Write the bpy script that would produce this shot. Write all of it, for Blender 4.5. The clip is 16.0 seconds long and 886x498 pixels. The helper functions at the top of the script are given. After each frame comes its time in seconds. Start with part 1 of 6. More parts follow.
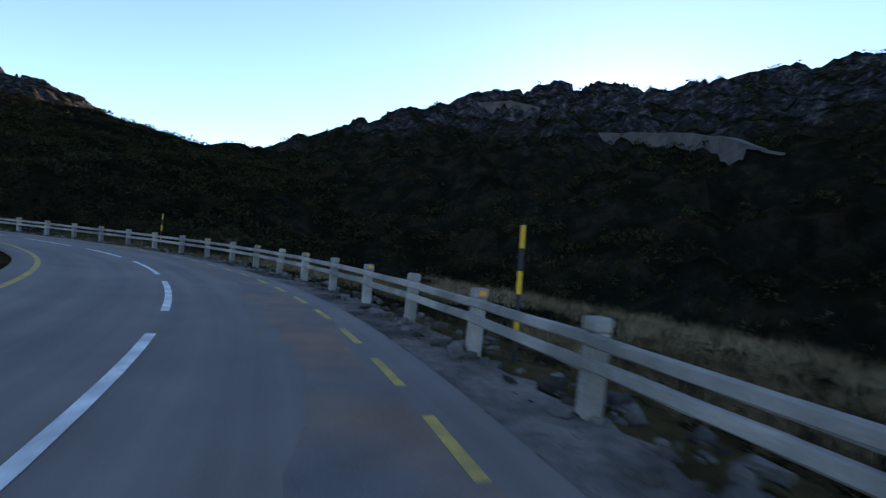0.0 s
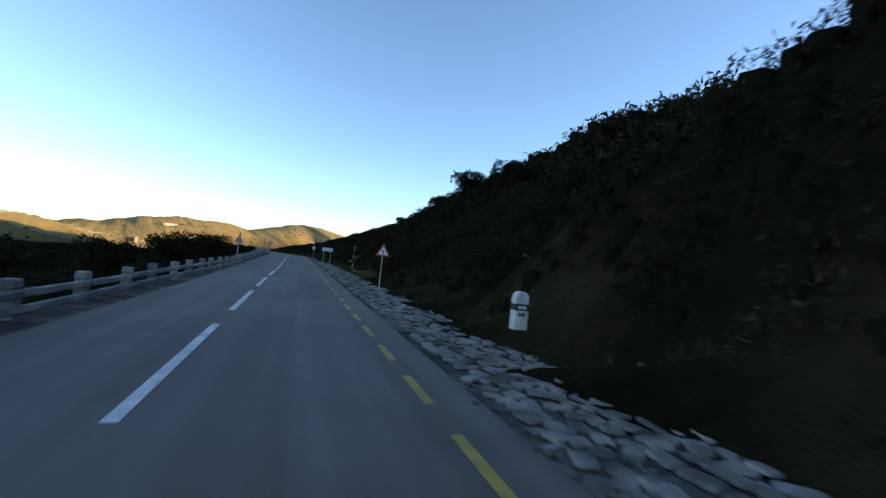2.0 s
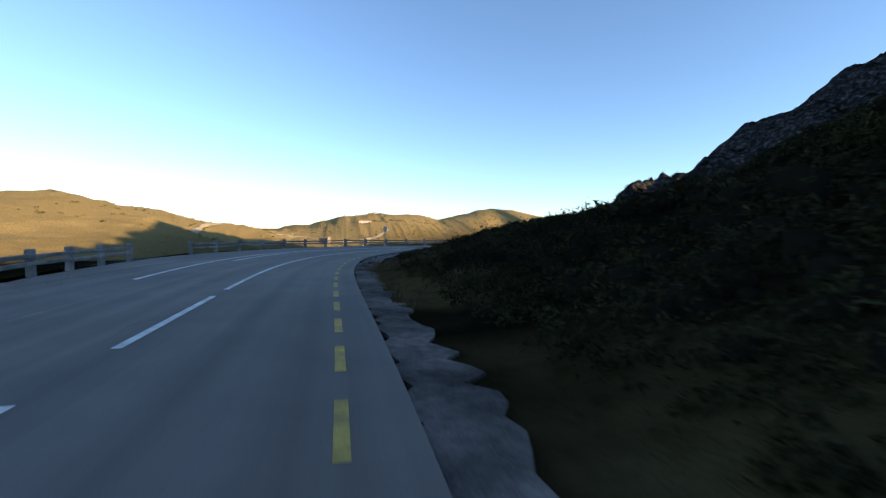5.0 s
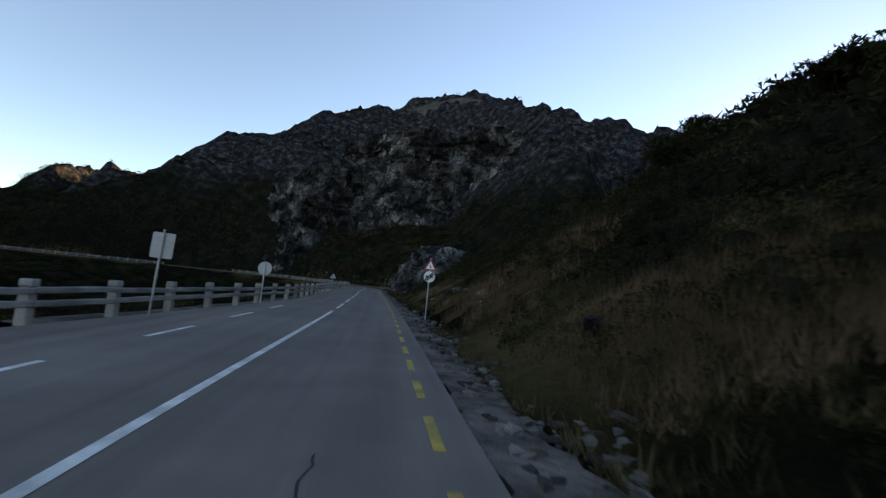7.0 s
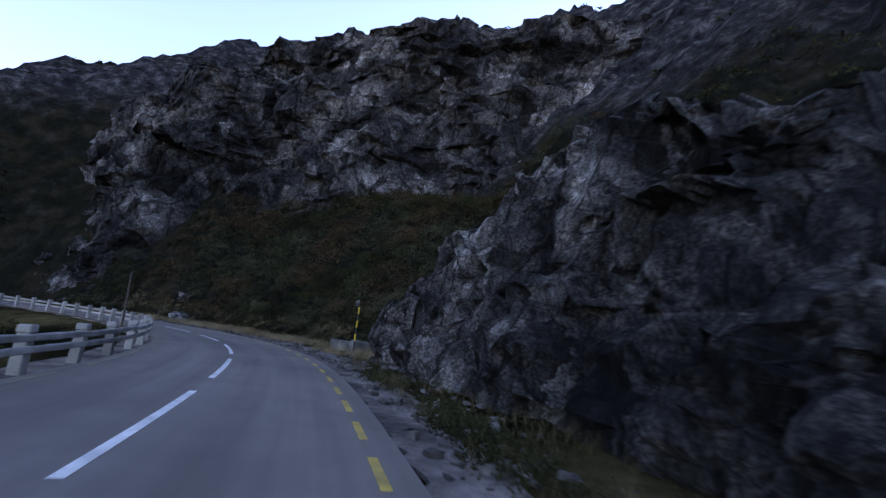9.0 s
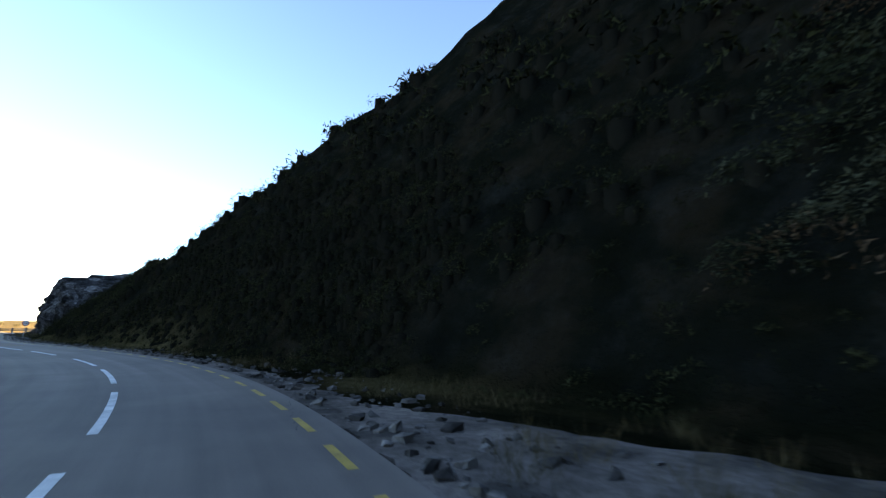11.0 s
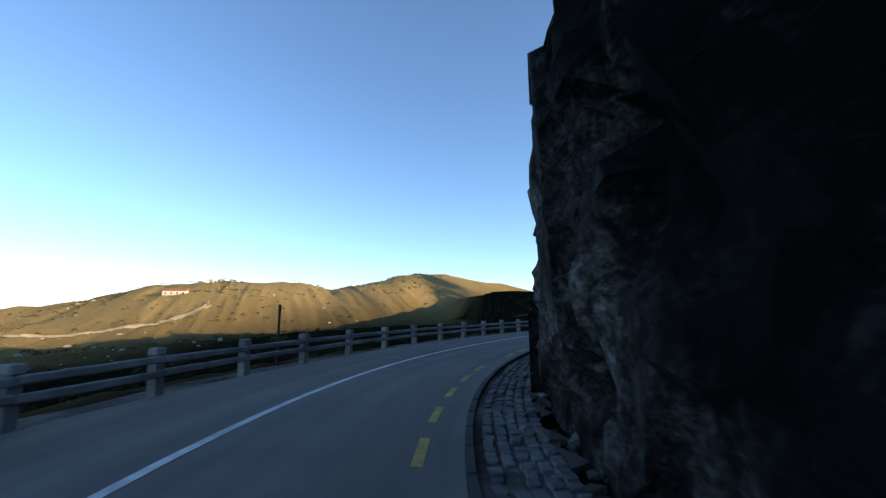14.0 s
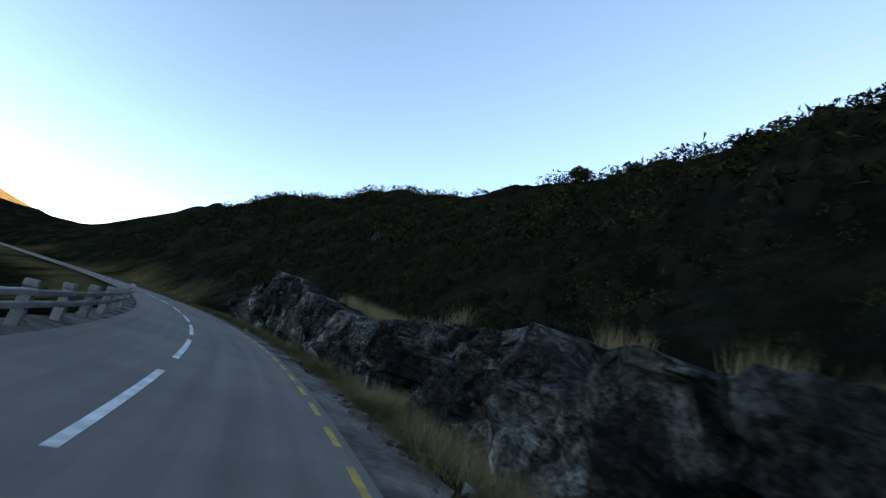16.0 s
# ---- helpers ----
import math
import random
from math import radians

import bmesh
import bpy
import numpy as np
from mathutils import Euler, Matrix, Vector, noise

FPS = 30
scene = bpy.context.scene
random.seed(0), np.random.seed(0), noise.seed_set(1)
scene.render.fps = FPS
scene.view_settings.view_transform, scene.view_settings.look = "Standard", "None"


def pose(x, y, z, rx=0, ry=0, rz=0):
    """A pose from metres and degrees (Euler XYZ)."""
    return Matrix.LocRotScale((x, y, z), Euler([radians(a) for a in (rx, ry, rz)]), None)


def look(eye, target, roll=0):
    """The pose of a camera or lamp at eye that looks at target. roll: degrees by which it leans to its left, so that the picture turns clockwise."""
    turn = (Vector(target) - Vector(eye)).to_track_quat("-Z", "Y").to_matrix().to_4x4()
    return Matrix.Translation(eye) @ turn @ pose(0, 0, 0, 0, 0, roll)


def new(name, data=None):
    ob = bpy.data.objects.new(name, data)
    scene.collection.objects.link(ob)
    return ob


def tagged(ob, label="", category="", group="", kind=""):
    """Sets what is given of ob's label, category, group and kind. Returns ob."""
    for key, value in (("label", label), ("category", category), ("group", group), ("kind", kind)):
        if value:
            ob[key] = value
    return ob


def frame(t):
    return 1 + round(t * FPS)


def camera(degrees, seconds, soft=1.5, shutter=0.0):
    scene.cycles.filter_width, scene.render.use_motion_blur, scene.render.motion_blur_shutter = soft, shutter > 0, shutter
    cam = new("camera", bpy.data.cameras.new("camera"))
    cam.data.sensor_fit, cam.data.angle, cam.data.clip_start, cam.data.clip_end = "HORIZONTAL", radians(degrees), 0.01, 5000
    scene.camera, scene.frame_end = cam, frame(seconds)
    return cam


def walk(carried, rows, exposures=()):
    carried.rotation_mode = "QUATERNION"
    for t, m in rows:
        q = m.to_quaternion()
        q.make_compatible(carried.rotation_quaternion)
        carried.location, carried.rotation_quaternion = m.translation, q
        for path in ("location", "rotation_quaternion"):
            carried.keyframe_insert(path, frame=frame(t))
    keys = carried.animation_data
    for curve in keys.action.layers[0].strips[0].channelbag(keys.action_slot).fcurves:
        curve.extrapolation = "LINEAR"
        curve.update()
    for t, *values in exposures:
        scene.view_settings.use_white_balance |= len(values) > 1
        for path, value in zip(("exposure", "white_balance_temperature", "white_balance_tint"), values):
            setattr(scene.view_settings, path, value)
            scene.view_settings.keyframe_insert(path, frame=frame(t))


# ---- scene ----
# ---- the camera and its drive ----
ROWS = [  # seconds, x, y, yaw, pitch, roll
    (0, 1.40, 5.48, -15.81, 0.47, 5.71),
    (0.25, -0.20, 16.56, -0.87, 1.15, 6.92),
    (0.5, -4.63, 26.86, 15.53, 1.48, 7.87),
    (0.75, -11.90, 35.59, 30.95, 0.68, 8.36),
    (1, -20.70, 41.80, 41.97, -0.30, 7.90),
    (1.25, -28.81, 46.08, 50.08, -0.77, 4.98),
    (1.5, -37.21, 49.36, 54.66, -0.71, 2.47),
    (1.75, -47.11, 52.15, 54.14, 0.58, 3.84),
    (2, -57.39, 55.07, 53.18, 1.86, 5.78),
    (2.25, -67.50, 58.40, 53.27, 1.92, 5.63),
    (2.5, -77.44, 61.79, 53.29, 1.42, 4.85),
    (2.75, -86.85, 65.21, 52.80, 0.45, 4.08),
    (3, -96.14, 68.55, 53.63, -0.52, 3.25),
    (3.25, -105.50, 71.80, 54.17, -0.83, 2.53),
    (3.5, -114.83, 75.03, 55.64, -0.92, 1.90),
    (3.75, -123.98, 78.15, 56.29, -1.11, 1.41),
    (4, -132.86, 81.31, 56.59, -1.35, 1.05),
    (4.25, -141.69, 84.35, 58.99, -1.59, 0.81),
    (4.5, -150.71, 86.91, 64.00, -1.81, 0.69),
    (4.75, -160.00, 88.61, 70.68, -1.94, 0.66),
    (5, -169.47, 89.31, 77.19, -1.95, 0.72),
    (5.25, -178.95, 89.25, 80.90, -1.79, 0.86),
    (5.5, -188.35, 89.17, 79.09, -1.41, 1.06),
    (5.75, -197.57, 90.14, 70.10, -0.79, 1.32),
    (6, -206.32, 93.29, 54.65, 0.14, 1.62),
    (6.25, -213.89, 99.20, 37.82, 1.39, 1.80),
    (6.5, -219.65, 107.33, 25.47, 2.72, 2.38),
    (6.75, -223.84, 116.45, 16.37, 3.97, 4.30),
    (7, -227.29, 126.04, 10.67, 5.18, 6.05),
    (7.25, -230.48, 135.85, 8.37, 6.38, 6.07),
    (7.5, -233.70, 145.92, 7.04, 7.49, 5.52),
    (7.75, -237.32, 156.75, 4.98, 8.44, 5.05),
    (8, -240.82, 167.04, 2.45, 9.36, 4.70),
    (8.25, -243.72, 174.94, 2.41, 10.58, 4.77),
    (8.5, -246.71, 182.74, 2.98, 11.52, 5.12),
    (8.75, -250.21, 192.67, 2.08, 11.41, 5.64),
    (9, -253.74, 203.38, 4.21, 11.16, 6.54),
    (9.25, -257.48, 213.80, 9.88, 11.66, 8.47),
    (9.5, -262.61, 224.04, 22.47, 12.21, 9.94),
    (9.75, -270.62, 232.91, 36.41, 12.30, 9.16),
    (10, -280.50, 239.43, 46.54, 12.23, 7.66),
    (10.25, -291.08, 243.60, 56.24, 12.05, 6.31),
    (10.5, -301.89, 245.61, 64.28, 11.68, 4.64),
    (10.75, -312.53, 246.01, 69.62, 11.17, 2.80),
    (11, -322.90, 245.17, 74.99, 10.56, 0.90),
    (11.25, -332.90, 242.94, 82.40, 9.90, -0.92),
    (11.5, -342.30, 239.14, 91.35, 9.25, -2.54),
    (11.75, -350.82, 233.91, 99.73, 8.65, -3.81),
    (12, -358.52, 227.77, 105.17, 8.15, -4.62),
    (12.25, -365.80, 221.44, 106.06, 7.80, -4.83),
    (12.5, -373.28, 215.57, 102.76, 7.65, -4.31),
    (12.75, -381.32, 210.56, 100.10, 7.64, -3.10),
    (13, -389.68, 205.99, 102.26, 7.74, -1.61),
    (13.25, -397.84, 201.44, 99.71, 8.09, 0.31),
    (13.5, -405.83, 197.84, 89.56, 8.38, 1.60),
    (13.75, -413.62, 196.32, 79.87, 8.07, 0.64),
    (14, -421.21, 196.96, 69.26, 8.05, -0.65),
    (14.25, -428.54, 199.47, 56.38, 9.52, -0.70),
    (14.5, -435.25, 203.89, 44.35, 11.00, -0.07),
    (14.75, -441.17, 209.85, 32.93, 10.96, 1.33),
    (15, -446.33, 216.76, 23.77, 10.64, 3.02),
    (15.25, -450.86, 224.24, 18.05, 10.77, 4.06),
    (15.5, -455.39, 231.88, 15.43, 11.28, 5.99),
    (15.75, -460.46, 239.39, 16.51, 12.48, 10.62),
    (16, -465.93, 246.69, 19.26, 13.93, 16.15),
]

UNIT = 0.755   # metres to one unit of the plan
LENS, EYE = 90.73, 1.586
cam = camera(LENS, 16.0, soft=1.3, shutter=0.06)


def carried_pose(x, y, yaw, pitch, roll):
    return pose(x * UNIT, y * UNIT, EYE * UNIT) @ pose(0, 0, 0, 0, 0, yaw) @ pose(0, 0, 0, 90 + pitch) @ pose(0, 0, 0, 0, 0, roll)


# seconds, stops, kelvin, tint: the picture brightens and warms in the shade of the mountain
EXPOSURES = [(0.0, 1.65, 7300, 19), (1.0, 1.38, 7650, 12), (2.0, 1.43, 7350, 12), (3.7, 1.43, 7050, 12), (6.0, 1.15, 7050, 16), (7.0, 1.58, 9900, 18), (8.0, 1.86, 10100, 25), (8.9, 2.5, 8300, 38), (9.5, 3.45, 7900, 30),
             (10.0, 3.15, 7300, 24), (10.2, 3.0, 7300, 22), (11.4, 1.98, 8150, 13), (12.3, 1.36, 6600, 12), (13.5, 1.05, 6300, 12), (14.0, 1.18, 6750, 12), (14.5, 1.63, 7450, 12), (15.0, 1.52, 8100, 15), (16.0, 2.03, 9100, 15)]
walk(cam, [(t, carried_pose(x, y, yaw, pitch, roll)) for t, x, y, yaw, pitch, roll in ROWS], EXPOSURES)

# ---- sky and sun ----
SUN_AZ, SUN_EL = -36.0, 11.0   # degrees to the left of north (+y), degrees up
world = bpy.data.worlds.new("sky")
scene.world = world
world.use_nodes = True
wn, wl = world.node_tree.nodes, world.node_tree.links
sky_node = wn.new("ShaderNodeTexSky")
sky_node.sky_type = "NISHITA"
sky_node.sun_disc = False
sky_node.sun_elevation = radians(SUN_EL)
sky_node.sun_rotation = radians(-SUN_AZ)
sky_node.altitude = 1300
sky_node.air_density, sky_node.dust_density, sky_node.ozone_density = 1.0, 0.3, 3.3
wl.new(sky_node.outputs[0], wn["Background"].inputs[0])
wn["Background"].inputs[1].default_value = 0.15
sun = new("sun", bpy.data.lights.new("sun", "SUN"))
sun.data.energy, sun.data.angle, sun.data.color = 5.0, radians(0.5), (1.0, 0.76, 0.46)
az, el = radians(SUN_AZ), radians(SUN_EL)
sun_way = Vector((-math.sin(az) * math.cos(el), math.cos(az) * math.cos(el), math.sin(el)))
sun.matrix_basis = look(sun_way * 500, (0, 0, 0))

# ---- the line of the road ----
# bend of the centre line (1/unit) every 8 units, from 12 before the start of the drive
BENDS = [
    -0.029882, -0.010488, 0.009424, 0.025366, 0.024410, 0.025323, 0.029186, 0.019997, 0.016145, 0.010450,
    -0.000265, -0.001031, -0.001001, 0.000114, 0.000725, -0.001238, -0.000157, 0.002385, -0.001069, 0.000046,
    0.001668, -0.001995, -0.000900, 0.003167, 0.007858, 0.011157, 0.011892, 0.009205, 0.002206, -0.007696,
    -0.018932, -0.028476, -0.033329, -0.030591, -0.020810, -0.012428, -0.006360, -0.002237, -0.000649, 0.000426,
    0.002124, -0.000014, -0.000356, 0.001720, 0.001378, -0.004243, -0.002023, 0.003042, 0.003644, 0.012127,
    0.025960, 0.023762, 0.020070, 0.018327, 0.019225, 0.016728, 0.012543, 0.011135, 0.012928, 0.015947,
    0.017982, 0.017162, 0.013133, 0.006240, -0.002393, -0.010239, -0.013373, -0.004364, 0.006232, -0.005278,
    -0.020897, -0.033044, -0.035876, -0.034624, -0.028327, -0.019676, -0.013061, -0.005462, -0.000302, 0.003102,
    0.004107, 0.006121, 0.007690, 0.009828, 0.008878, 0.008433, 0.008169, 0.007950, 0.007819, 0.007787,
    0.007823, 0.007885, 0.007950,
]

STEP, S_FROM, FINE = 8.0, -12.0, 0.5
S = np.arange(S_FROM, S_FROM + STEP * (len(BENDS) - 1), FINE)
K = np.interp(S, S_FROM + STEP * np.arange(len(BENDS)), BENDS)
TH = np.cumsum(K) * FINE
TH -= np.interp(0, S, TH)
CX = np.r_[0, np.cumsum(-np.sin(TH + K * FINE / 2)) * FINE][:-1]
CY = np.r_[0, np.cumsum(np.cos(TH + K * FINE / 2)) * FINE][:-1]
TH = np.r_[0, TH[:-1]]
CX -= np.interp(0, S, CX)
CY -= np.interp(0, S, CY)
# a straight run before the first bend and after the last
S0, S1 = -60.0, S[-1] + 60.0
pre = np.arange(S0, S[0], FINE)
post = np.arange(S[-1] + FINE, S1, FINE)
CX, CY = (np.r_[CX[0] - np.sin(TH[0]) * (pre - S[0]), CX, CX[-1] - np.sin(TH[-1]) * (post - S[-1])],
          np.r_[CY[0] + np.cos(TH[0]) * (pre - S[0]), CY, CY[-1] + np.cos(TH[-1]) * (post - S[-1])])
TH = np.r_[np.full(len(pre), TH[0]), TH, np.full(len(post), TH[-1])]
S = np.r_[pre, S, post]


def at(s, d):
    """World x, y and heading of the point s metres along the centre line and d metres to its right."""
    h = np.interp(s, S, TH)
    return np.interp(s, S, CX) + d * np.cos(h), np.interp(s, S, CY) + d * np.sin(h), h

# ---- noise ----
LAT = np.random.RandomState(7).rand(256, 256)


def vnoise(x, y):
    """Smooth value noise, 0 to 1, with a cell of 1."""
    xi, yi = np.floor(x).astype(int), np.floor(y).astype(int)
    fx, fy = x - xi, y - yi
    fx, fy = fx * fx * (3 - 2 * fx), fy * fy * (3 - 2 * fy)
    a, b = LAT[xi % 256, yi % 256], LAT[(xi + 1) % 256, yi % 256]
    c, d = LAT[xi % 256, (yi + 1) % 256], LAT[(xi + 1) % 256, (yi + 1) % 256]
    return (a * (1 - fx) + b * fx) * (1 - fy) + (c * (1 - fx) + d * fx) * fy


def fractal(x, y, size, octaves=4, keep=0.5):
    """Noise about 0, of about +-0.5, whose largest forms are size metres across."""
    out, amp = 0.0, 1.0
    for o in range(octaves):
        q = 2.0 ** o / size
        out = out + amp * (vnoise(x * q + 17.3 * o, y * q + 5.1 * o) - 0.5)
        amp *= keep
    return out


def ridged(x, y, size, octaves=4):
    out, amp = 0.0, 1.0
    for o in range(octaves):
        q = 2.0 ** o / size
        out = out + amp * (0.5 - np.abs(vnoise(x * q + 31.7 * o, y * q + 11.9 * o) - 0.5) * 2)
        amp *= 0.5
    return out


def billow(x, y, size, octaves=3):
    """Rounded knobs with sharp creases between them, 0 to about 1."""
    out, amp = 0.0, 0.6
    for o in range(octaves):
        q = 2.0 ** o / size
        out = out + amp * np.abs(vnoise(x * q + 13.7 * o, y * q + 21.9 * o) * 2 - 1)
        amp *= 0.5
    return out


CELLS = np.random.RandomState(5).rand(64, 64, 5)


def facets(x, y, size):
    """Broken blocks: cells that each stand out by their own measure and tilt, about -0.5 to 0.5."""
    u, w = x / size, y / size
    i0, j0 = np.floor(u).astype(int), np.floor(w).astype(int)
    best, out = np.full(np.shape(u), 9.0), np.zeros(np.shape(u))
    for i in (-1, 0, 1):
        for j in (-1, 0, 1):
            c = CELLS[(i0 + i) % 64, (j0 + j) % 64]
            du, dw = u - (i0 + i + c[..., 0]), w - (j0 + j + c[..., 1])
            far = du * du + dw * dw
            val = c[..., 2] - 0.5 + (c[..., 3] - 0.5) * 0.9 * du + (c[..., 4] - 0.5) * 0.9 * dw
            out, best = np.where(far < best, val, out), np.minimum(far, best)
    return out


# ---- the lie of the land ----
# beside the road on its right: metres along, where the bank begins, where it ends, its height there and 60 m off
FIRST_BANK = [
    (-86.2, 5, 40, -7.2, -7.6), (31.3, 5, 40, -6.4, -3.4), (48.2, 6, 30, 4.5, 15.5), (60, 6.8, 25, 9, 16.5), (72, 6.9, 25, 10.3, 17), (84, 6, 25, 10.8, 19),
    (96, 5.9, 25, 12.2, 21.5), (108, 6.1, 25, 13.5, 23.5), (120, 6.3, 25, 14.3, 25.2), (132, 6.5, 25, 13.6, 25.5), (144, 6.5, 25, 12, 25), (156, 6.5, 25, 9.6, 23), (168, 6, 25, 8.8, 22.5),
    (180, 5.6, 25, 8.8, 20), (192, 5.6, 25, 8, 20), (204, 5.4, 25, 6.5, 20), (220, 5.2, 25, 4, 18)]
BEND_BANK = [
    (232, 5, 28, 3.6, 18), (256, 5, 27, 4, 17), (268, 5, 26, 5.5, 17), (280, 5.2, 25, 8.4, 18.5), (292, 5.3, 25, 12.6, 23.5), (304, 5.5, 25, 15.2, 26.5), (316, 5.5, 25, 12.6, 27.5), (328, 5.5, 25, 11, 29),
    (340, 5.5, 25, 9.8, 29), (352, 7.2, 25, 10, 28), (364, 9, 25, 10, 27), (376, 10, 25, 10, 27), (390.9, 9.5, 25, 10, 26), (400.3, 9, 25, 15, 30), (412, 9.5, 25, 18, 36), (426, 8.8, 25, 19, 38)]
CUTTING_BANK = [
    (433, 9.5, 26, 11.2, 13.6), (448.4, 12, 30, 12.8, 15.3), (477, 6.5, 20, 9, 13), (505, 6.3, 18, 9, 14), (522.2, 6, 18, 10.3, 15), (532.8, 8.6, 20, 11.2, 17), (546.7, 9.6, 20, 12.3, 18),
    (562.8, 8.6, 20, 12, 18), (584.8, 8, 18, 13, 18), (593.8, 7.4, 22, 11, 16)]
LAST_BANK = [
    (619.9, 6.6, 30, 18.5, 19.7), (636.6, 7.4, 30, 22.6, 25.6), (654.5, 7.2, 30, 23.8, 15), (684.5, 7.4, 30, 24.8, 29.9), (696.5, 6.2, 30, 26.9, 25.9), (726.5, 6, 30, 25.4, 26.4),
    (762.5, 6, 30, 20, 13.5), (804.5, 6, 30, 8.7, 11.9)]
RIGHT = np.array(FIRST_BANK + BEND_BANK + CUTTING_BANK + LAST_BANK)
# on its left: metres along, where the verge ends, how far the land falls
LEFT = np.array([(-86.2, 5, 1), (31.3, 5, 1), (53.3, 4.6, 5), (169, 4.6, 6), (229, 10, 4), (254.1, 12.5, 4), (282.3, 7.5, 5), (311.8, 4.8, 6),
                 (431.9, 4.8, 5), (469.5, 5.5, 3), (507.1, 8.5, 3), (541.1, 7.5, 4), (564.1, 4.8, 7), (626.2, 4.6, 7), (780.5, 4.6, 5)])
# crests: x, y, height, fall of the flanks
LEFT_HILL = [
    (-57.4, 55.4, 6.3, 0.8), (-56.9, 65.4, 7.2, 0.8), (-53.2, 84, 12.3, 0.8), (-47.9, 100, 18.5, 0.8), (-35.4, 116.7, 16.6, 0.8), (-25.3, 129.8, 22.8, 0.8),
    (-16.7, 138.2, 24.4, 0.8)]
SPUR = [
    (-390.4, 234.1, 8, 0.8), (-378.3, 245, 18, 0.85), (-369.1, 255.1, 28.6, 0.9), (-363.4, 262.2, 32.5, 0.9), (-357.5, 267.5, 37, 0.9), (-344.4, 276.7, 43, 0.9), (-330, 284, 45, 1)]
MASSIF = [
    (-367.7, 308.5, 63.5, 0.9), (-346.3, 319, 73, 0.95), (-327.4, 322.6, 86, 1), (-303.7, 327.1, 89, 1.6),
    (-280.5, 332.4, 99, 1.8), (-248.9, 316.8, 91, 1.8), (-224.8, 270.8, 62, 1.7), (-215.9, 232.5, 33, 1.4)]
HILL_BEHIND = [
    (-248.9, 316.8, 86, 1.7), (-225, 322, 89, 1.5), (-200, 325, 84.5, 1.2),
    (-174, 323.3, 80.5, 0.9), (-153.2, 306.8, 76.5, 0.7), (-147.1, 290.4, 69, 0.7), (-142.7, 266.9, 60, 0.8)]
HIGH_RIDGE = [
    (-16.5, 144.3, 24.2, 0.55), (-3.1, 155.4, 32, 0.55), (28.3, 153, 46.2, 0.55), (41.7, 155.2, 52.3, 0.55), (61.6, 164.4, 63.4, 0.55), (92.6, 172.2, 75.8, 0.55),
    (134.7, 154.6, 74.3, 0.55), (154.4, 134.3, 80.3, 0.55), (174.4, 105.9, 82.7, 0.55)]
LAST_HILL = [
    (-734.2, 378.2, 8.6, 0.35), (-680.4, 404.5, 22.6, 0.4), (-631.2, 385.1, 19.5, 0.5), (-568.2, 375.4, 40.5, 0.6), (-522.4, 368.8, 44.5, 0.7), (-493.4, 359.2, 42.3, 0.8),
    (-464.2, 345.5, 52.7, 0.9), (-449.4, 320.7, 40.1, 1), (-438.4, 316.4, 42.3, 1.05), (-425.7, 306.4, 24.6, 1.1), (-413, 289.5, 41.4, 1.1)]
CRAGS = [(-449.6, 322.1, 46, 1.1), (-433.2, 285.9, 40, 1.2), (-430, 276.5, 34.5, 1.2)]
CRESTS = [LEFT_HILL, SPUR, MASSIF, HILL_BEHIND, HIGH_RIDGE, LAST_HILL, CRAGS]
FAR_CRESTS = [
    [(-598.2, -150.9, 35.7, 0.2), (-635.8, -125, 24.6, 0.2), (-670, -81.7, -2.8, 0.2), (-707.8, -3.8, 7.6, 0.2), (-775.3, -1.9, 0.6, 0.2), (-849.2, 42, 12.1, 0.2),
     (-905.9, 97.6, 5.4, 0.2), (-948.6, 144.5, 37, 0.2), (-980.9, 215.3, 37, 0.2), (-1004.4, 286.4, 21.1, 0.2), (-1000.8, 387.3, 54, 0.2), (-948.8, 482.7, 25.7, 0.2)],
    [(-2600, -900, 20, 0.05), (-2500, 900, 25, 0.05), (-1800, 2400, 30, 0.05)],
]


def crest_height(x, y, crests):
    z = np.full(x.shape, -60.0)
    for line in crests:
        for (x0, y0, z0, f0), (x1, y1, z1, f1) in zip(line, line[1:]):
            ux, uy = x1 - x0, y1 - y0
            k = np.clip(((x - x0) * ux + (y - y0) * uy) / (ux * ux + uy * uy), 0, 1)
            far = np.hypot(x - x0 - k * ux, y - y0 - k * uy)
            f = f0 + (f1 - f0) * k
            z = np.maximum(z, z0 + (z1 - z0) * k - f * (np.sqrt(far * far + 9) - 3))
    return z


ROAD_PTS = np.stack([CX[::3], CY[::3], S[::3], TH[::3]], 1)


def along(x, y):
    """Metres along the road and to its right of the nearest point of its line."""
    s, d = np.empty(x.shape), np.empty(x.shape)
    for i in range(0, len(x), 20000):
        a, b = x[i:i + 20000, None] - ROAD_PTS[:, 0], y[i:i + 20000, None] - ROAD_PTS[:, 1]
        j = (a * a + b * b).argmin(1)
        px, py, ps, pt = ROAD_PTS[j].T
        dx, dy = x[i:i + 20000] - px, y[i:i + 20000] - py
        step = -np.sin(pt) * dx + np.cos(pt) * dy
        s[i:i + 20000] = ps + step
        d[i:i + 20000] = np.sign(np.cos(pt) * dx + np.sin(pt) * dy) * np.where(np.abs(step) < 3, np.abs(np.cos(pt) * dx + np.sin(pt) * dy), np.hypot(dx, dy))
    return s, d


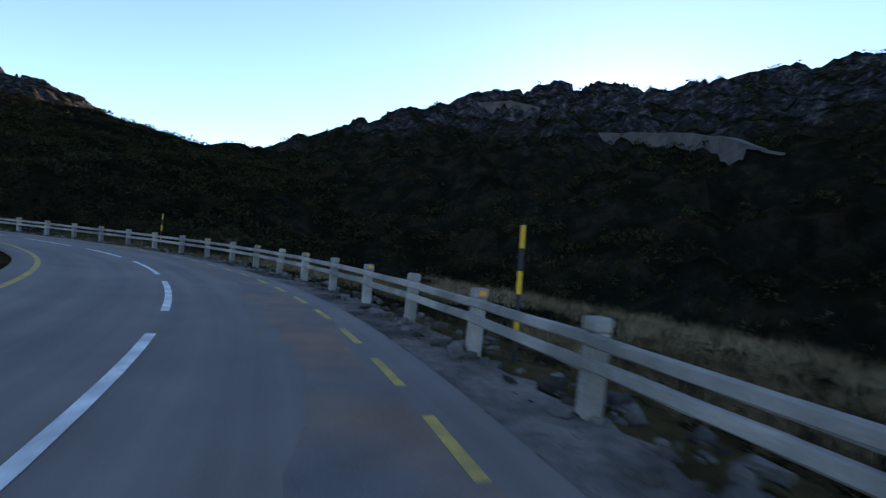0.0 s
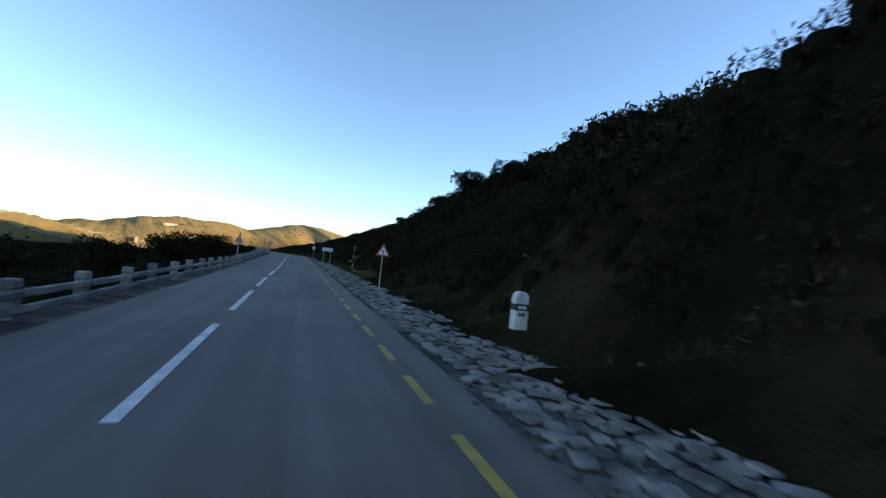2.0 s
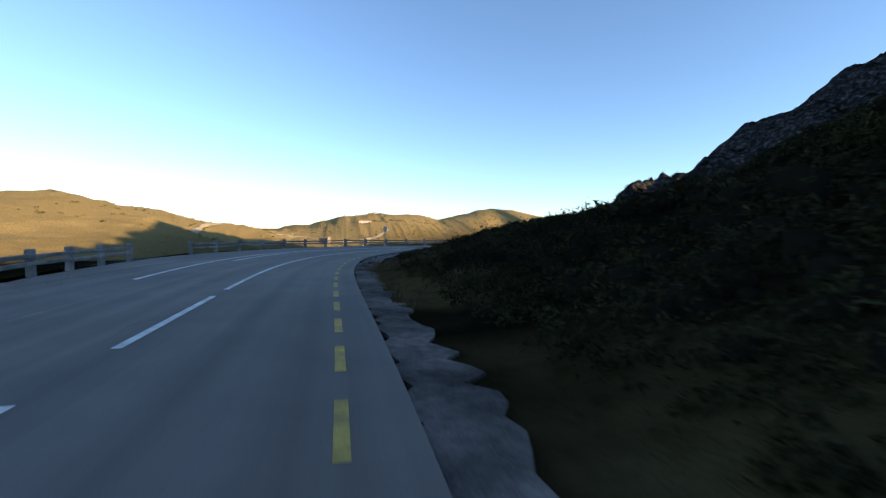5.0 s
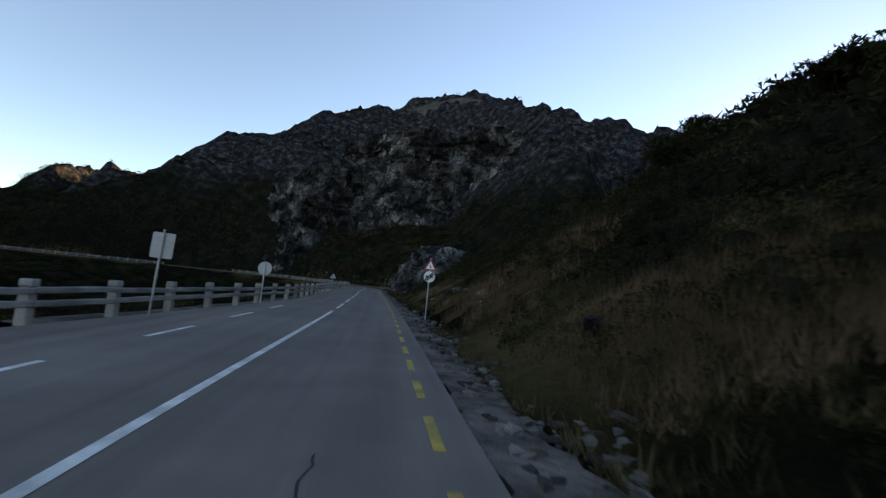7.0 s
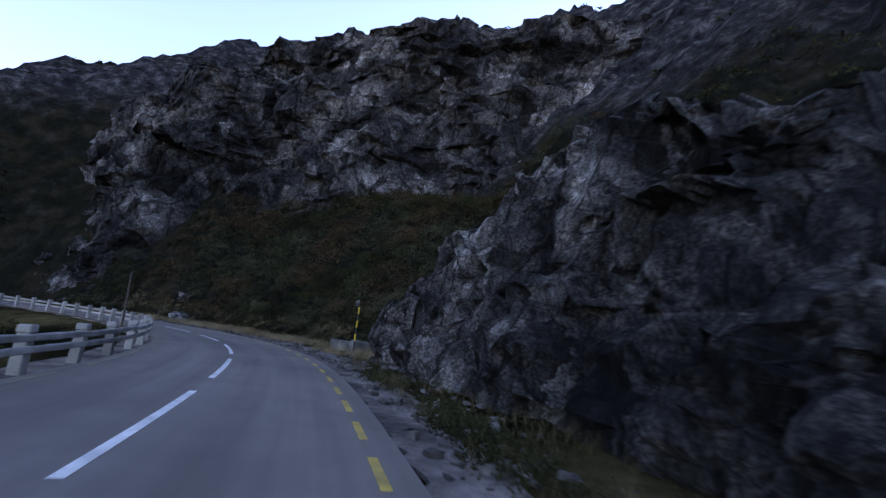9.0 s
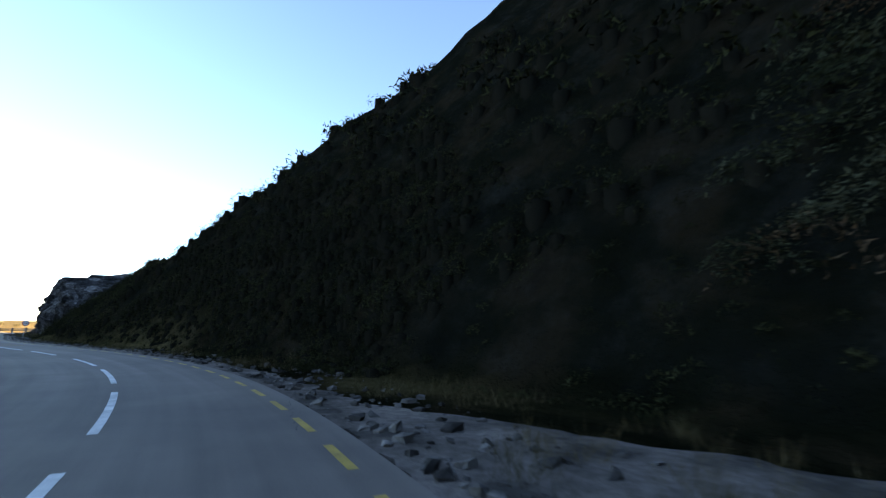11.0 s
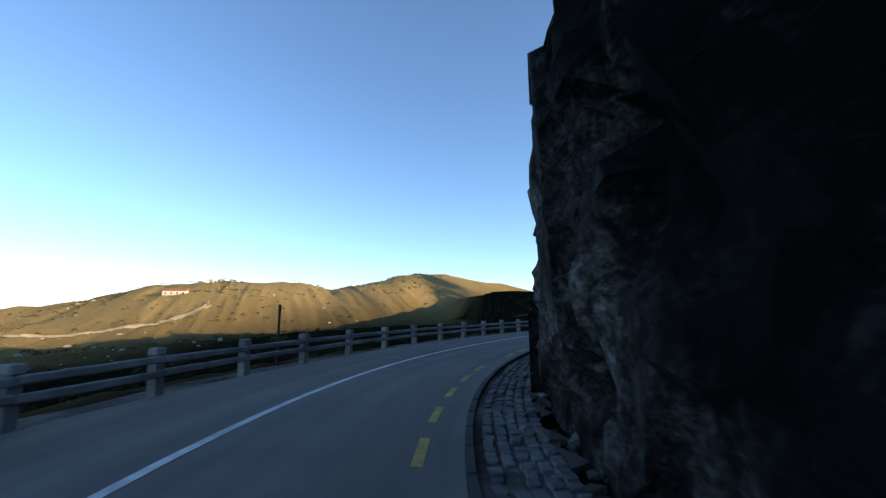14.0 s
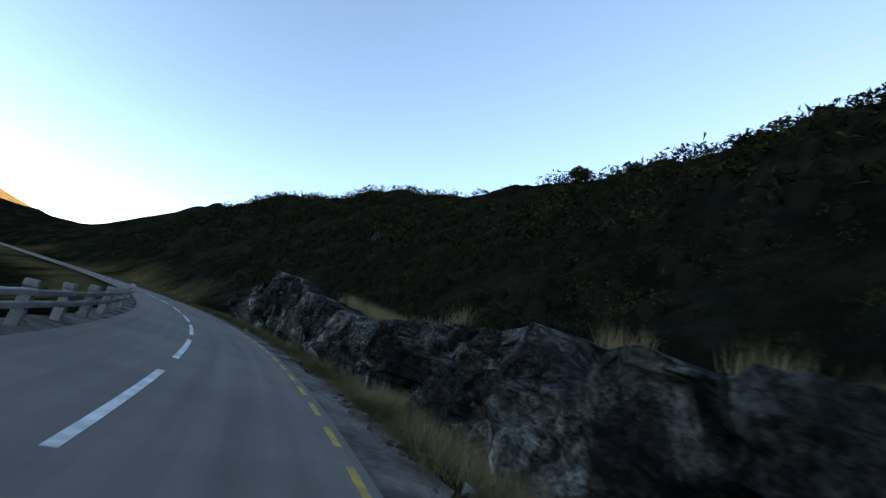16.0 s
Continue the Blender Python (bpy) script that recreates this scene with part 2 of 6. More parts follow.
def land(x, y, parts=False, sd=None):
    """Height of the ground."""
    x, y = np.asarray(x, float), np.asarray(y, float)
    s, d = along(x, y) if sd is None else sd
    a = np.abs(d)
    d0, dl, hh, hf = (np.interp(s, RIGHT[:, 0], RIGHT[:, n]) for n in (1, 2, 3, 4))
    k = np.clip((d - d0) / (dl - d0), 0, 1)
    right = hh * k ** 0.9 + (hf - hh) * np.clip((d - dl) / (60 - dl), 0, 1.3)
    e0, fall = (np.interp(s, LEFT[:, 0], LEFT[:, n]) for n in (1, 2))
    m = np.maximum(a - e0, 0)
    left = -np.minimum(m * 0.34, fall) - 0.045 * np.clip(m - 25, 0, 700)
    rough = np.clip((a - np.where(d > 0, d0, e0)) / 10, 0, 1)
    base = np.where(d > 0, right, left)
    near = crest_height(x, y, CRESTS)
    wob = fractal(x, y, 42, 4) * 16
    cliff = (billow(x, y, 22, 3) - 0.4) * 11
    near = near + np.clip((near + 10) / 25, 0, 1) * np.clip((a - 14) / 30, 0, 1) * (wob * 0.35 + cliff * 0.6)
    crag = np.clip((near - base) / 6, 0, 1) * np.clip((a - 16) / 20, 0, 1) * ((billow(x, y, 7, 2) - 0.3) * 1.6 + facets(x + fractal(x, y, 6, 2) * 3, y, 8.0) * 3.6 + facets(x, y, 3.6) * 1.5)
    near = near + np.where(a < 200, crag, 0)
    near = np.minimum(near, np.maximum(a - np.where(d > 0, d0, 30), 0) * 1.7 - 0.5)
    far = crest_height(x, y, FAR_CRESTS) + fractal(x, y, 90, 5) * 9
    z = np.maximum(np.maximum(base, near), np.where(a > 60, far, -99))
    z = z + rough * (fractal(x, y, 9, 4) * 1.9 + fractal(x, y, 2.3, 2) * 0.35) * np.clip(1.3 - a / 900, 0.2, 1)
    z = np.where(a < 4.2, np.minimum(z, -0.12), z - 0.05)
    return (z, s, d, near - base) if parts else z

# ---- materials ----
def material(name, colour, rough=0.9, metal=0.0, spread=0.25, size=3.0, fine=25.0, bump=0.3, second=None, mix_size=0.6, rand=0.0, spec=0.3):
    """A surface with grain and stains: colour varies by spread over size and fine (1/m), second is a stain colour."""
    m = bpy.data.materials.new(name)
    m.use_nodes = True
    n, l = m.node_tree.nodes, m.node_tree.links
    b = n["Principled BSDF"]
    b.inputs["Roughness"].default_value, b.inputs["Metallic"].default_value = rough, metal
    b.inputs["Specular IOR Level"].default_value = spec
    co = n.new("ShaderNodeNewGeometry")
    big, small = n.new("ShaderNodeTexNoise"), n.new("ShaderNodeTexNoise")
    big.inputs["Scale"].default_value, small.inputs["Scale"].default_value = mix_size, fine
    big.inputs["Detail"].default_value, small.inputs["Detail"].default_value = 6, 5
    mid = n.new("ShaderNodeTexNoise")
    mid.inputs["Scale"].default_value, mid.inputs["Detail"].default_value = size, 4
    for q in (big, small, mid):
        l.new(co.outputs["Position"], q.inputs["Vector"])
    ramp = n.new("ShaderNodeValToRGB")
    c = np.array(colour)
    s2 = np.array(second if second is not None else c * (1 - spread))
    ramp.color_ramp.elements[0].position, ramp.color_ramp.elements[1].position = 0.38, 0.62
    ramp.color_ramp.elements[0].color, ramp.color_ramp.elements[1].color = (*s2, 1), (*c, 1)
    l.new(big.outputs[0], ramp.inputs[0])
    var = n.new("ShaderNodeMapRange")
    var.inputs["To Min"].default_value, var.inputs["To Max"].default_value = 1 - spread, 1 + spread
    add = n.new("ShaderNodeMath")
    add.operation = "ADD"
    l.new(small.outputs[0], add.inputs[0])
    l.new(mid.outputs[0], add.inputs[1])
    half = n.new("ShaderNodeMath")
    half.operation = "MULTIPLY"
    half.inputs[1].default_value = 0.5
    l.new(add.outputs[0], half.inputs[0])
    l.new(half.outputs[0], var.inputs[0])
    var.inputs["From Min"].default_value, var.inputs["From Max"].default_value = 0.3, 0.7
    mul = n.new("ShaderNodeVectorMath")
    mul.operation = "MULTIPLY"
    l.new(ramp.outputs[0], mul.inputs[0])
    l.new(var.outputs[0], mul.inputs[1])
    out = mul.outputs[0]
    if rand:
        info = n.new("ShaderNodeObjectInfo")
        rr = n.new("ShaderNodeMapRange")
        rr.inputs["To Min"].default_value, rr.inputs["To Max"].default_value = 1 - rand, 1 + rand
        l.new(info.outputs["Random"], rr.inputs[0])
        mul2 = n.new("ShaderNodeVectorMath")
        mul2.operation = "MULTIPLY"
        l.new(out, mul2.inputs[0])
        l.new(rr.outputs[0], mul2.inputs[1])
        out = mul2.outputs[0]
    l.new(out, b.inputs["Base Color"])
    if bump:
        bp = n.new("ShaderNodeBump")
        bp.inputs["Strength"].default_value, bp.inputs["Distance"].default_value = bump, 0.02
        l.new(half.outputs[0], bp.inputs["Height"])
        l.new(bp.outputs[0], b.inputs["Normal"])
    return m


def island_tint(m, low, high):
    """Vary a joined mesh's pieces one by one."""
    n, l = m.node_tree.nodes, m.node_tree.links
    b = n["Principled BSDF"]
    src = b.inputs["Base Color"].links[0].from_socket
    geo = n.new("ShaderNodeNewGeometry")
    rr = n.new("ShaderNodeMapRange")
    rr.inputs["To Min"].default_value, rr.inputs["To Max"].default_value = low, high
    l.new(geo.outputs["Random Per Island"], rr.inputs[0])
    mul = n.new("ShaderNodeVectorMath")
    mul.operation = "MULTIPLY"
    l.new(src, mul.inputs[0])
    l.new(rr.outputs[0], mul.inputs[1])
    l.new(mul.outputs[0], b.inputs["Base Color"])
    return m


ASPHALT = material("asphalt", (0.145, 0.12, 0.103), 0.8, spread=0.18, size=1.2, fine=60, bump=0.25, second=(0.112, 0.094, 0.083), mix_size=0.25)
WHITE_PAINT = material("white road paint", (0.62, 0.62, 0.6), 0.7, spread=0.3, size=6, fine=70, bump=0.15, second=(0.42, 0.42, 0.41), mix_size=2.5)
YELLOW_PAINT = material("yellow road paint", (0.44, 0.29, 0.06), 0.75, spread=0.35, size=7, fine=70, bump=0.15, second=(0.3, 0.2, 0.06), mix_size=3)
CONCRETE = material("weathered concrete", (0.25, 0.238, 0.222), 0.85, spread=0.3, size=4, fine=40, bump=0.4, second=(0.14, 0.135, 0.126), mix_size=1.2, rand=0.15)
SIGN_WHITE = material("sign white", (0.75, 0.75, 0.75), 0.45, spread=0.08, size=5, fine=30, bump=0.0)
SIGN_RED = material("sign red", (0.5, 0.03, 0.03), 0.45, spread=0.1, size=5, fine=30, bump=0.0)
SIGN_BLACK = material("sign black", (0.02, 0.02, 0.022), 0.5, spread=0.1, size=5, fine=30, bump=0.0)
SIGN_BACK = material("grey sign back", (0.33, 0.34, 0.36), 0.55, metal=0.3, spread=0.12, size=5, fine=30, bump=0.0)
STEEL = material("galvanised steel", (0.38, 0.39, 0.4), 0.5, metal=0.6, spread=0.2, size=8, fine=30, bump=0.1)
POLE_YELLOW = material("pole yellow", (0.62, 0.36, 0.02), 0.55, spread=0.15, size=8, fine=40, bump=0.1)
POLE_BLACK = material("pole black", (0.018, 0.018, 0.02), 0.55, spread=0.2, size=8, fine=40, bump=0.1)
# valley-side poles: the shade of their unlit side is held in this colour
POLE_UNLIT = material("unlit pole side", (0.06, 0.045, 0.035), 0.85, spread=0.3, size=8, fine=40, bump=0.3)


def ground_material():
    """Moor and rock: grass and heath where it is flat, granite where it is steep."""
    m = bpy.data.materials.new("moor and granite")
    m.use_nodes = True
    n, l = m.node_tree.nodes, m.node_tree.links
    b = n["Principled BSDF"]
    b.inputs["Roughness"].default_value = 0.95
    b.inputs["Specular IOR Level"].default_value = 0.0
    geo = n.new("ShaderNodeNewGeometry")

    def noise_at(scale, detail=6, rough=0.6):
        q = n.new("ShaderNodeTexNoise")
        q.inputs["Scale"].default_value, q.inputs["Detail"].default_value, q.inputs["Roughness"].default_value = scale, detail, rough
        l.new(geo.outputs["Position"], q.inputs["Vector"])
        return q.outputs[0]

    def ramp(src, stops):
        r = n.new("ShaderNodeValToRGB")
        e = r.color_ramp.elements
        while len(e) < len(stops):
            e.new(0.5)
        for q, (p, c) in zip(e, stops):
            q.position, q.color = p, (*c, 1)
        l.new(src, r.inputs[0])
        return r.outputs[0]

    def mix(f, a, c):
        q = n.new("ShaderNodeMix")
        q.data_type = "RGBA"
        l.new(f, q.inputs["Factor"])
        l.new(a, q.inputs["A"])
        l.new(c, q.inputs["B"])
        return q.outputs["Result"]

    # heath tones set near black, holding the shade among the plants
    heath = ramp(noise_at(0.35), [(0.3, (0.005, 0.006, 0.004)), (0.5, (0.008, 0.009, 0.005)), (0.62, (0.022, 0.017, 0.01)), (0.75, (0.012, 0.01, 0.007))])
    straw = ramp(noise_at(1.6), [(0.3, (0.16, 0.12, 0.05)), (0.55, (0.34, 0.25, 0.11)), (0.75, (0.23, 0.17, 0.075))])
    rock = ramp(noise_at(0.55, 11, 0.74), [(0.36, (0.006, 0.006, 0.007)), (0.52, (0.03, 0.03, 0.033)), (0.68, (0.13, 0.125, 0.122))])
    steep = n.new("ShaderNodeSeparateXYZ")
    l.new(geo.outputs["Normal"], steep.inputs[0])
    jit = n.new("ShaderNodeMath")
    jit.operation = "MULTIPLY_ADD"
    l.new(noise_at(0.5, 5), jit.inputs[0])
    jit.inputs[1].default_value = 0.5
    l.new(steep.outputs[2], jit.inputs[2])
    fr = n.new("ShaderNodeMapRange")
    fr.inputs["From Min"].default_value, fr.inputs["From Max"].default_value = 0.98, 1.12
    fr.inputs["To Min"].default_value, fr.inputs["To Max"].default_value = 1, 0
    l.new(jit.outputs[0], fr.inputs[0])
    at_moor = n.new("ShaderNodeAttribute")
    at_moor.attribute_name = "straw"
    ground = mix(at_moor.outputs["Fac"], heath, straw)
    at_rock = n.new("ShaderNodeAttribute")
    at_rock.attribute_name = "rock"
    both = n.new("ShaderNodeMath")
    both.operation = "MULTIPLY"
    l.new(fr.outputs[0], both.inputs[0])
    l.new(at_rock.outputs["Fac"], both.inputs[1])
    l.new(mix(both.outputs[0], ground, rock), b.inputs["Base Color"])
    bp = n.new("ShaderNodeBump")
    bp.inputs["Strength"].default_value, bp.inputs["Distance"].default_value = 1.0, 0.6
    l.new(noise_at(1.4, 8, 0.7), bp.inputs["Height"])
    l.new(bp.outputs[0], b.inputs["Normal"])
    return m


GROUND = ground_material()


# ---- building helpers ----
def mesh_of(name, verts, faces, mats, smooth=False):
    me = bpy.data.meshes.new(name)
    me.from_pydata([tuple(v) for v in verts], [], [tuple(f) for f in faces])
    for m in mats if isinstance(mats, (list, tuple)) else [mats]:
        me.materials.append(m)
    if smooth:
        me.shade_smooth()
    return me


def thing(name, label, category, group="", kind=""):
    return tagged(new(name), label, category, group, kind)


def child(name, mesh, parent, label="", m=None):
    ob = new(name, mesh)
    ob.parent = parent
    if m is not None:
        ob.matrix_basis = m
    if label:
        ob["label"] = label
    return ob


def part(name, bm, mat, parent, label=""):
    me = bpy.data.meshes.new(name)
    bm.to_mesh(me)
    bm.free()
    me.materials.append(mat)
    return child(name, me, parent, label)


def box(bm, x0, x1, y0, y1, z0, z1, bevel=0.0, taper=1.0):
    vs = [bm.verts.new((x * (taper if z == z1 else 1), y * (taper if z == z1 else 1), z)) for z in (z0, z1) for x, y in ((x0, y0), (x1, y0), (x1, y1), (x0, y1))]
    fs = [bm.faces.new([vs[i] for i in q]) for q in ((3, 2, 1, 0), (4, 5, 6, 7), (0, 1, 5, 4), (1, 2, 6, 5), (2, 3, 7, 6), (3, 0, 4, 7))]
    if bevel:
        es = {e for f in fs for e in f.edges}
        bmesh.ops.bevel(bm, geom=list(es), offset=bevel, segments=1, affect="EDGES", profile=0.5)


def tube(bm, x, y, z0, z1, r, n=10, r1=None):
    r1 = r if r1 is None else r1
    lo = [bm.verts.new((x + r * math.cos(a), y + r * math.sin(a), z0)) for a in np.linspace(0, 2 * math.pi, n, endpoint=False)]
    hi = [bm.verts.new((x + r1 * math.cos(a), y + r1 * math.sin(a), z1)) for a in np.linspace(0, 2 * math.pi, n, endpoint=False)]
    for i in range(n):
        bm.faces.new((lo[i], lo[(i + 1) % n], hi[(i + 1) % n], hi[i]))
    bm.faces.new(hi)
    bm.faces.new(lo[::-1])


def strip(name, s0, s1, da, db, z, mat, step=1.0, thick=0.0, jag=0.0, seed=0):
    """A band that follows the road from s0 to s1, between da and db to its right (numbers or functions of s)."""
    ss = np.linspace(s0, s1, max(2, int((s1 - s0) / step) + 1))
    fa, fb = (q if callable(q) else (lambda u, q=q: np.full(len(u), float(q))) for q in (da, db))
    rs = np.random.RandomState(seed)
    xa, ya, _ = at(ss, fa(ss) + (rs.rand(len(ss)) - 0.5) * jag)
    xb, yb, _ = at(ss, fb(ss) + (rs.rand(len(ss)) - 0.5) * jag)
    n = len(ss)
    v = [(x, y, z) for x, y in zip(xa, ya)] + [(x, y, z) for x, y in zip(xb, yb)]
    f = [(i, n + i, n + i + 1, i + 1) for i in range(n - 1)]
    if thick:
        v += [(x, y, z - thick) for x, y, z in v]
        f += [(2 * n + i, i, i + 1, 2 * n + i + 1) for i in range(n - 1)] + [(n + i, 3 * n + i, 3 * n + i + 1, n + i + 1) for i in range(n - 1)]
        f += [(0, 2 * n, 3 * n, n), (n - 1, 2 * n - 1, 4 * n - 1, 3 * n - 1)]
    return mesh_of(name, v, f, mat)


# ---- the ground, one sheet to the horizon ----
def spread_lines(a, b, step, far):
    """Lines every step between a and b, ever wider apart beyond."""
    side = [0.0]
    gap = step
    while side[-1] < far:
        gap *= 1.13
        side.append(side[-1] + gap)
    side = np.array(side[1:])
    return np.r_[a - side[::-1], np.arange(a, b, step), b + side]


GRID = 1.5
gx, gy = spread_lines(-520, 150, GRID, 4200), spread_lines(-30, 380, GRID, 4200)
XX, YY = np.meshgrid(gx, gy, indexing="ij")
GZ, GS, GD, GROCK = land(XX.ravel(), YY.ravel(), True)
nx, ny = len(gx), len(gy)
idx = np.arange(nx * ny).reshape(nx, ny)
quads = np.stack([idx[:-1, :-1], idx[1:, :-1], idx[1:, 1:], idx[:-1, 1:]], -1).reshape(-1, 4)
ground_mesh = bpy.data.meshes.new("ground")
ground_mesh.vertices.add(nx * ny)
ground_mesh.vertices.foreach_set("co", np.stack([XX.ravel(), YY.ravel(), GZ], 1).astype(np.float32).ravel())
ground_mesh.loops.add(quads.size)
ground_mesh.loops.foreach_set("vertex_index", quads.ravel().astype(np.int32))
ground_mesh.polygons.add(len(quads))
ground_mesh.polygons.foreach_set("loop_start", np.arange(0, quads.size, 4, dtype=np.int32))
straw = ground_mesh.attributes.new("straw", "FLOAT", "POINT")
moor = np.clip((np.abs(GD) - 120) / 150, 0, 1) * (GROCK < 5)
verge_straw = np.clip(1 - np.abs(np.abs(GD) - 5.8) / 3.0, 0, 1) * np.clip(fractal(XX.ravel(), YY.ravel(), 8, 3) * 3 + 0.4, 0, 1)
verge_straw = np.maximum(verge_straw * 0.36, 0.13 * np.clip(1.3 - np.abs(GD - 6.8) / 1.6, 0, 1) * (GS > 41.5) * (GS < 196) * np.clip(fractal(XX.ravel(), YY.ravel(), 3, 3) * 2 + 0.7, 0, 1))
verge_straw *= np.where((GS > 223) & (GS < 288.9), 0.4, 1)
straw.data.foreach_set("value", np.maximum(moor, verge_straw).astype(np.float32))
bare = ground_mesh.attributes.new("rock", "FLOAT", "POINT")
bare.data.foreach_set("value", (0.12 + 0.88 * np.clip((GZ - 26) / 14 + fractal(XX.ravel(), YY.ravel(), 18, 3) * 1.2, 0, 1) * (GROCK > 0)).astype(np.float32))
ground_mesh.update(calc_edges=True)
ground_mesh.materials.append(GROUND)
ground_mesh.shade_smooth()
tagged(new("ground", ground_mesh), "heath-grown mountainside, its heath painted dark with the shade among plants, with bare granite and dry grass", "ground", kind="structure")

# ---- the road ----
def left_edge(s):
    return -np.interp(s, [-86.2, 31.3, 53.3, 66.8, 106.3, 122.2, 146.4, 199, 232, 254.1, 282.3, 302.8, 313.7, 360.4, 499.6, 522.2, 541.1, 560.1, 582.4, 620.9, 631.4, 780.5], [3.5, 3.5, 2.7, 2.35, 2.35, 2.8, 3.2, 3.4, 8.5, 10.2, 6.0, 3.9, 3.0, 2.95, 3.1, 4.2, 4.0, 3.2, 2.85, 2.6, 2.4, 2.6])


def right_edge(s):
    return np.interp(s, [-86.2, 236.5, 254.1, 288.9, 351.2, 454.5, 514.6, 560.1, 575.2, 593.8, 624.1, 780.5], [3.55, 3.55, 3.5, 3.36, 3.32, 3.4, 3.3, 3.32, 3.25, 3.3, 3.12, 3.12])


def road_mesh():
    """The carriageway, with a slab edge, that knows how far along and across each point lies."""
    ss = np.arange(-58, S1 - 2, 1.0)
    cols = np.linspace(0, 1, 11)
    le, re = left_edge(ss), right_edge(ss)
    dd = le[:, None] + (re - le)[:, None] * cols[None]
    x, y, _ = at(np.repeat(ss[:, None], 11, 1), dd)
    top = np.stack([x, y, 0 * x], -1)
    rim = np.stack([x, y, 0 * x - 0.25], -1)[:, [0, 10]]
    n = len(ss)
    v = np.concatenate([top.reshape(-1, 3), rim.reshape(-1, 3)])
    f = [(i * 11 + j, i * 11 + j + 1, (i + 1) * 11 + j + 1, (i + 1) * 11 + j) for i in range(n - 1) for j in range(10)]
    o = n * 11
    f += [(o + 2 * i, i * 11, (i + 1) * 11, o + 2 * i + 2) for i in range(n - 1)] + [(i * 11 + 10, o + 2 * i + 1, o + 2 * i + 3, (i + 1) * 11 + 10) for i in range(n - 1)]
    me = mesh_of("road", v, f, ASPHALT)
    for name, val in (("along", np.r_[np.repeat(ss, 11), np.repeat(ss, 2)]), ("across", np.r_[dd.ravel(), dd[:, [0, 10]].ravel()])):
        q = me.attributes.new(name, "FLOAT", "POINT")
        q.data.foreach_set("value", val.astype(np.float32))
    return me


def streaked(m):
    """Worn wheel tracks and streaks that run along the road."""
    n, l = m.node_tree.nodes, m.node_tree.links
    b = n["Principled BSDF"]
    src = b.inputs["Base Color"].links[0].from_socket
    co = n.new("ShaderNodeCombineXYZ")
    for name, k, scale in (("along", 0, 0.05), ("across", 1, 1.7)):
        q = n.new("ShaderNodeAttribute")
        q.attribute_name = name
        g = n.new("ShaderNodeMath")
        g.operation = "MULTIPLY"
        g.inputs[1].default_value = scale
        l.new(q.outputs["Fac"], g.inputs[0])
        l.new(g.outputs[0], co.inputs[k])
    tex = n.new("ShaderNodeTexNoise")
    tex.inputs["Scale"].default_value, tex.inputs["Detail"].default_value = 1.0, 7
    l.new(co.outputs[0], tex.inputs["Vector"])
    rr = n.new("ShaderNodeMapRange")
    rr.inputs["From Min"].default_value, rr.inputs["From Max"].default_value = 0.3, 0.7
    rr.inputs["To Min"].default_value, rr.inputs["To Max"].default_value = 0.76, 1.22
    l.new(tex.outputs[0], rr.inputs[0])
    mul = n.new("ShaderNodeVectorMath")
    mul.operation = "MULTIPLY"
    l.new(src, mul.inputs[0])
    l.new(rr.outputs[0], mul.inputs[1])
    l.new(mul.outputs[0], b.inputs["Base Color"])


streaked(ASPHALT)
road = tagged(new("road", road_mesh()), "worn grey asphalt mountain road with patched edges", "road", kind="structure")
marks = thing("road_markings", "white centre line and broken yellow edge lines on the asphalt", "road marking", kind="structure")


def dashes(s0, s1, phase, length, period, d, width, mat, name, label):
    k = math.ceil((s0 - phase) / period)
    while phase + k * period + length < s1:
        a = phase + k * period
        child(name, strip(name, a, a + length, d - width / 2, d + width / 2, 0.006, mat, 1.0, 0.0), marks, label)
        k += 1


dashes(-20, 220, 0.73, 5.0, 7.0, 0, 0.14, WHITE_PAINT, "centre_dash", "")
dashes(306.5, 484, 0.32, 5.0, 7.0, 0, 0.14, WHITE_PAINT, "centre_dash", "")
dashes(484, 536.9, 2.03, 5.0, 7.0, 0, 0.14, WHITE_PAINT, "centre_dash", "")
dashes(639, 716, 5.69, 5.0, 7.0, 0, 0.14, WHITE_PAINT, "centre_dash", "")
child("solid_line", strip("solid_line", 217, 306.3, -0.07, 0.07, 0.006, WHITE_PAINT), marks, "solid white line")
child("solid_line", strip("solid_line", 538, 638, -0.07, 0.07, 0.006, WHITE_PAINT), marks, "solid white line")
child("solid_line", strip("solid_line", 529, 538, 0.22, 0.34, 0.006, WHITE_PAINT), marks, "solid white line")
dashes(-20, 200, 0.15, 1.15, 2.0, 2.9, 0.13, YELLOW_PAINT, "yellow_dash", "")
dashes(200, 569, 1.15, 1.15, 2.0, 2.9, 0.13, YELLOW_PAINT, "yellow_dash", "")
dashes(569, 583, 0.6, 1.15, 2.0, 2.76, 0.13, YELLOW_PAINT, "yellow_dash", "")
dashes(583, 690, 0.6, 1.15, 2.0, 2.9, 0.13, YELLOW_PAINT, "yellow_dash", "")


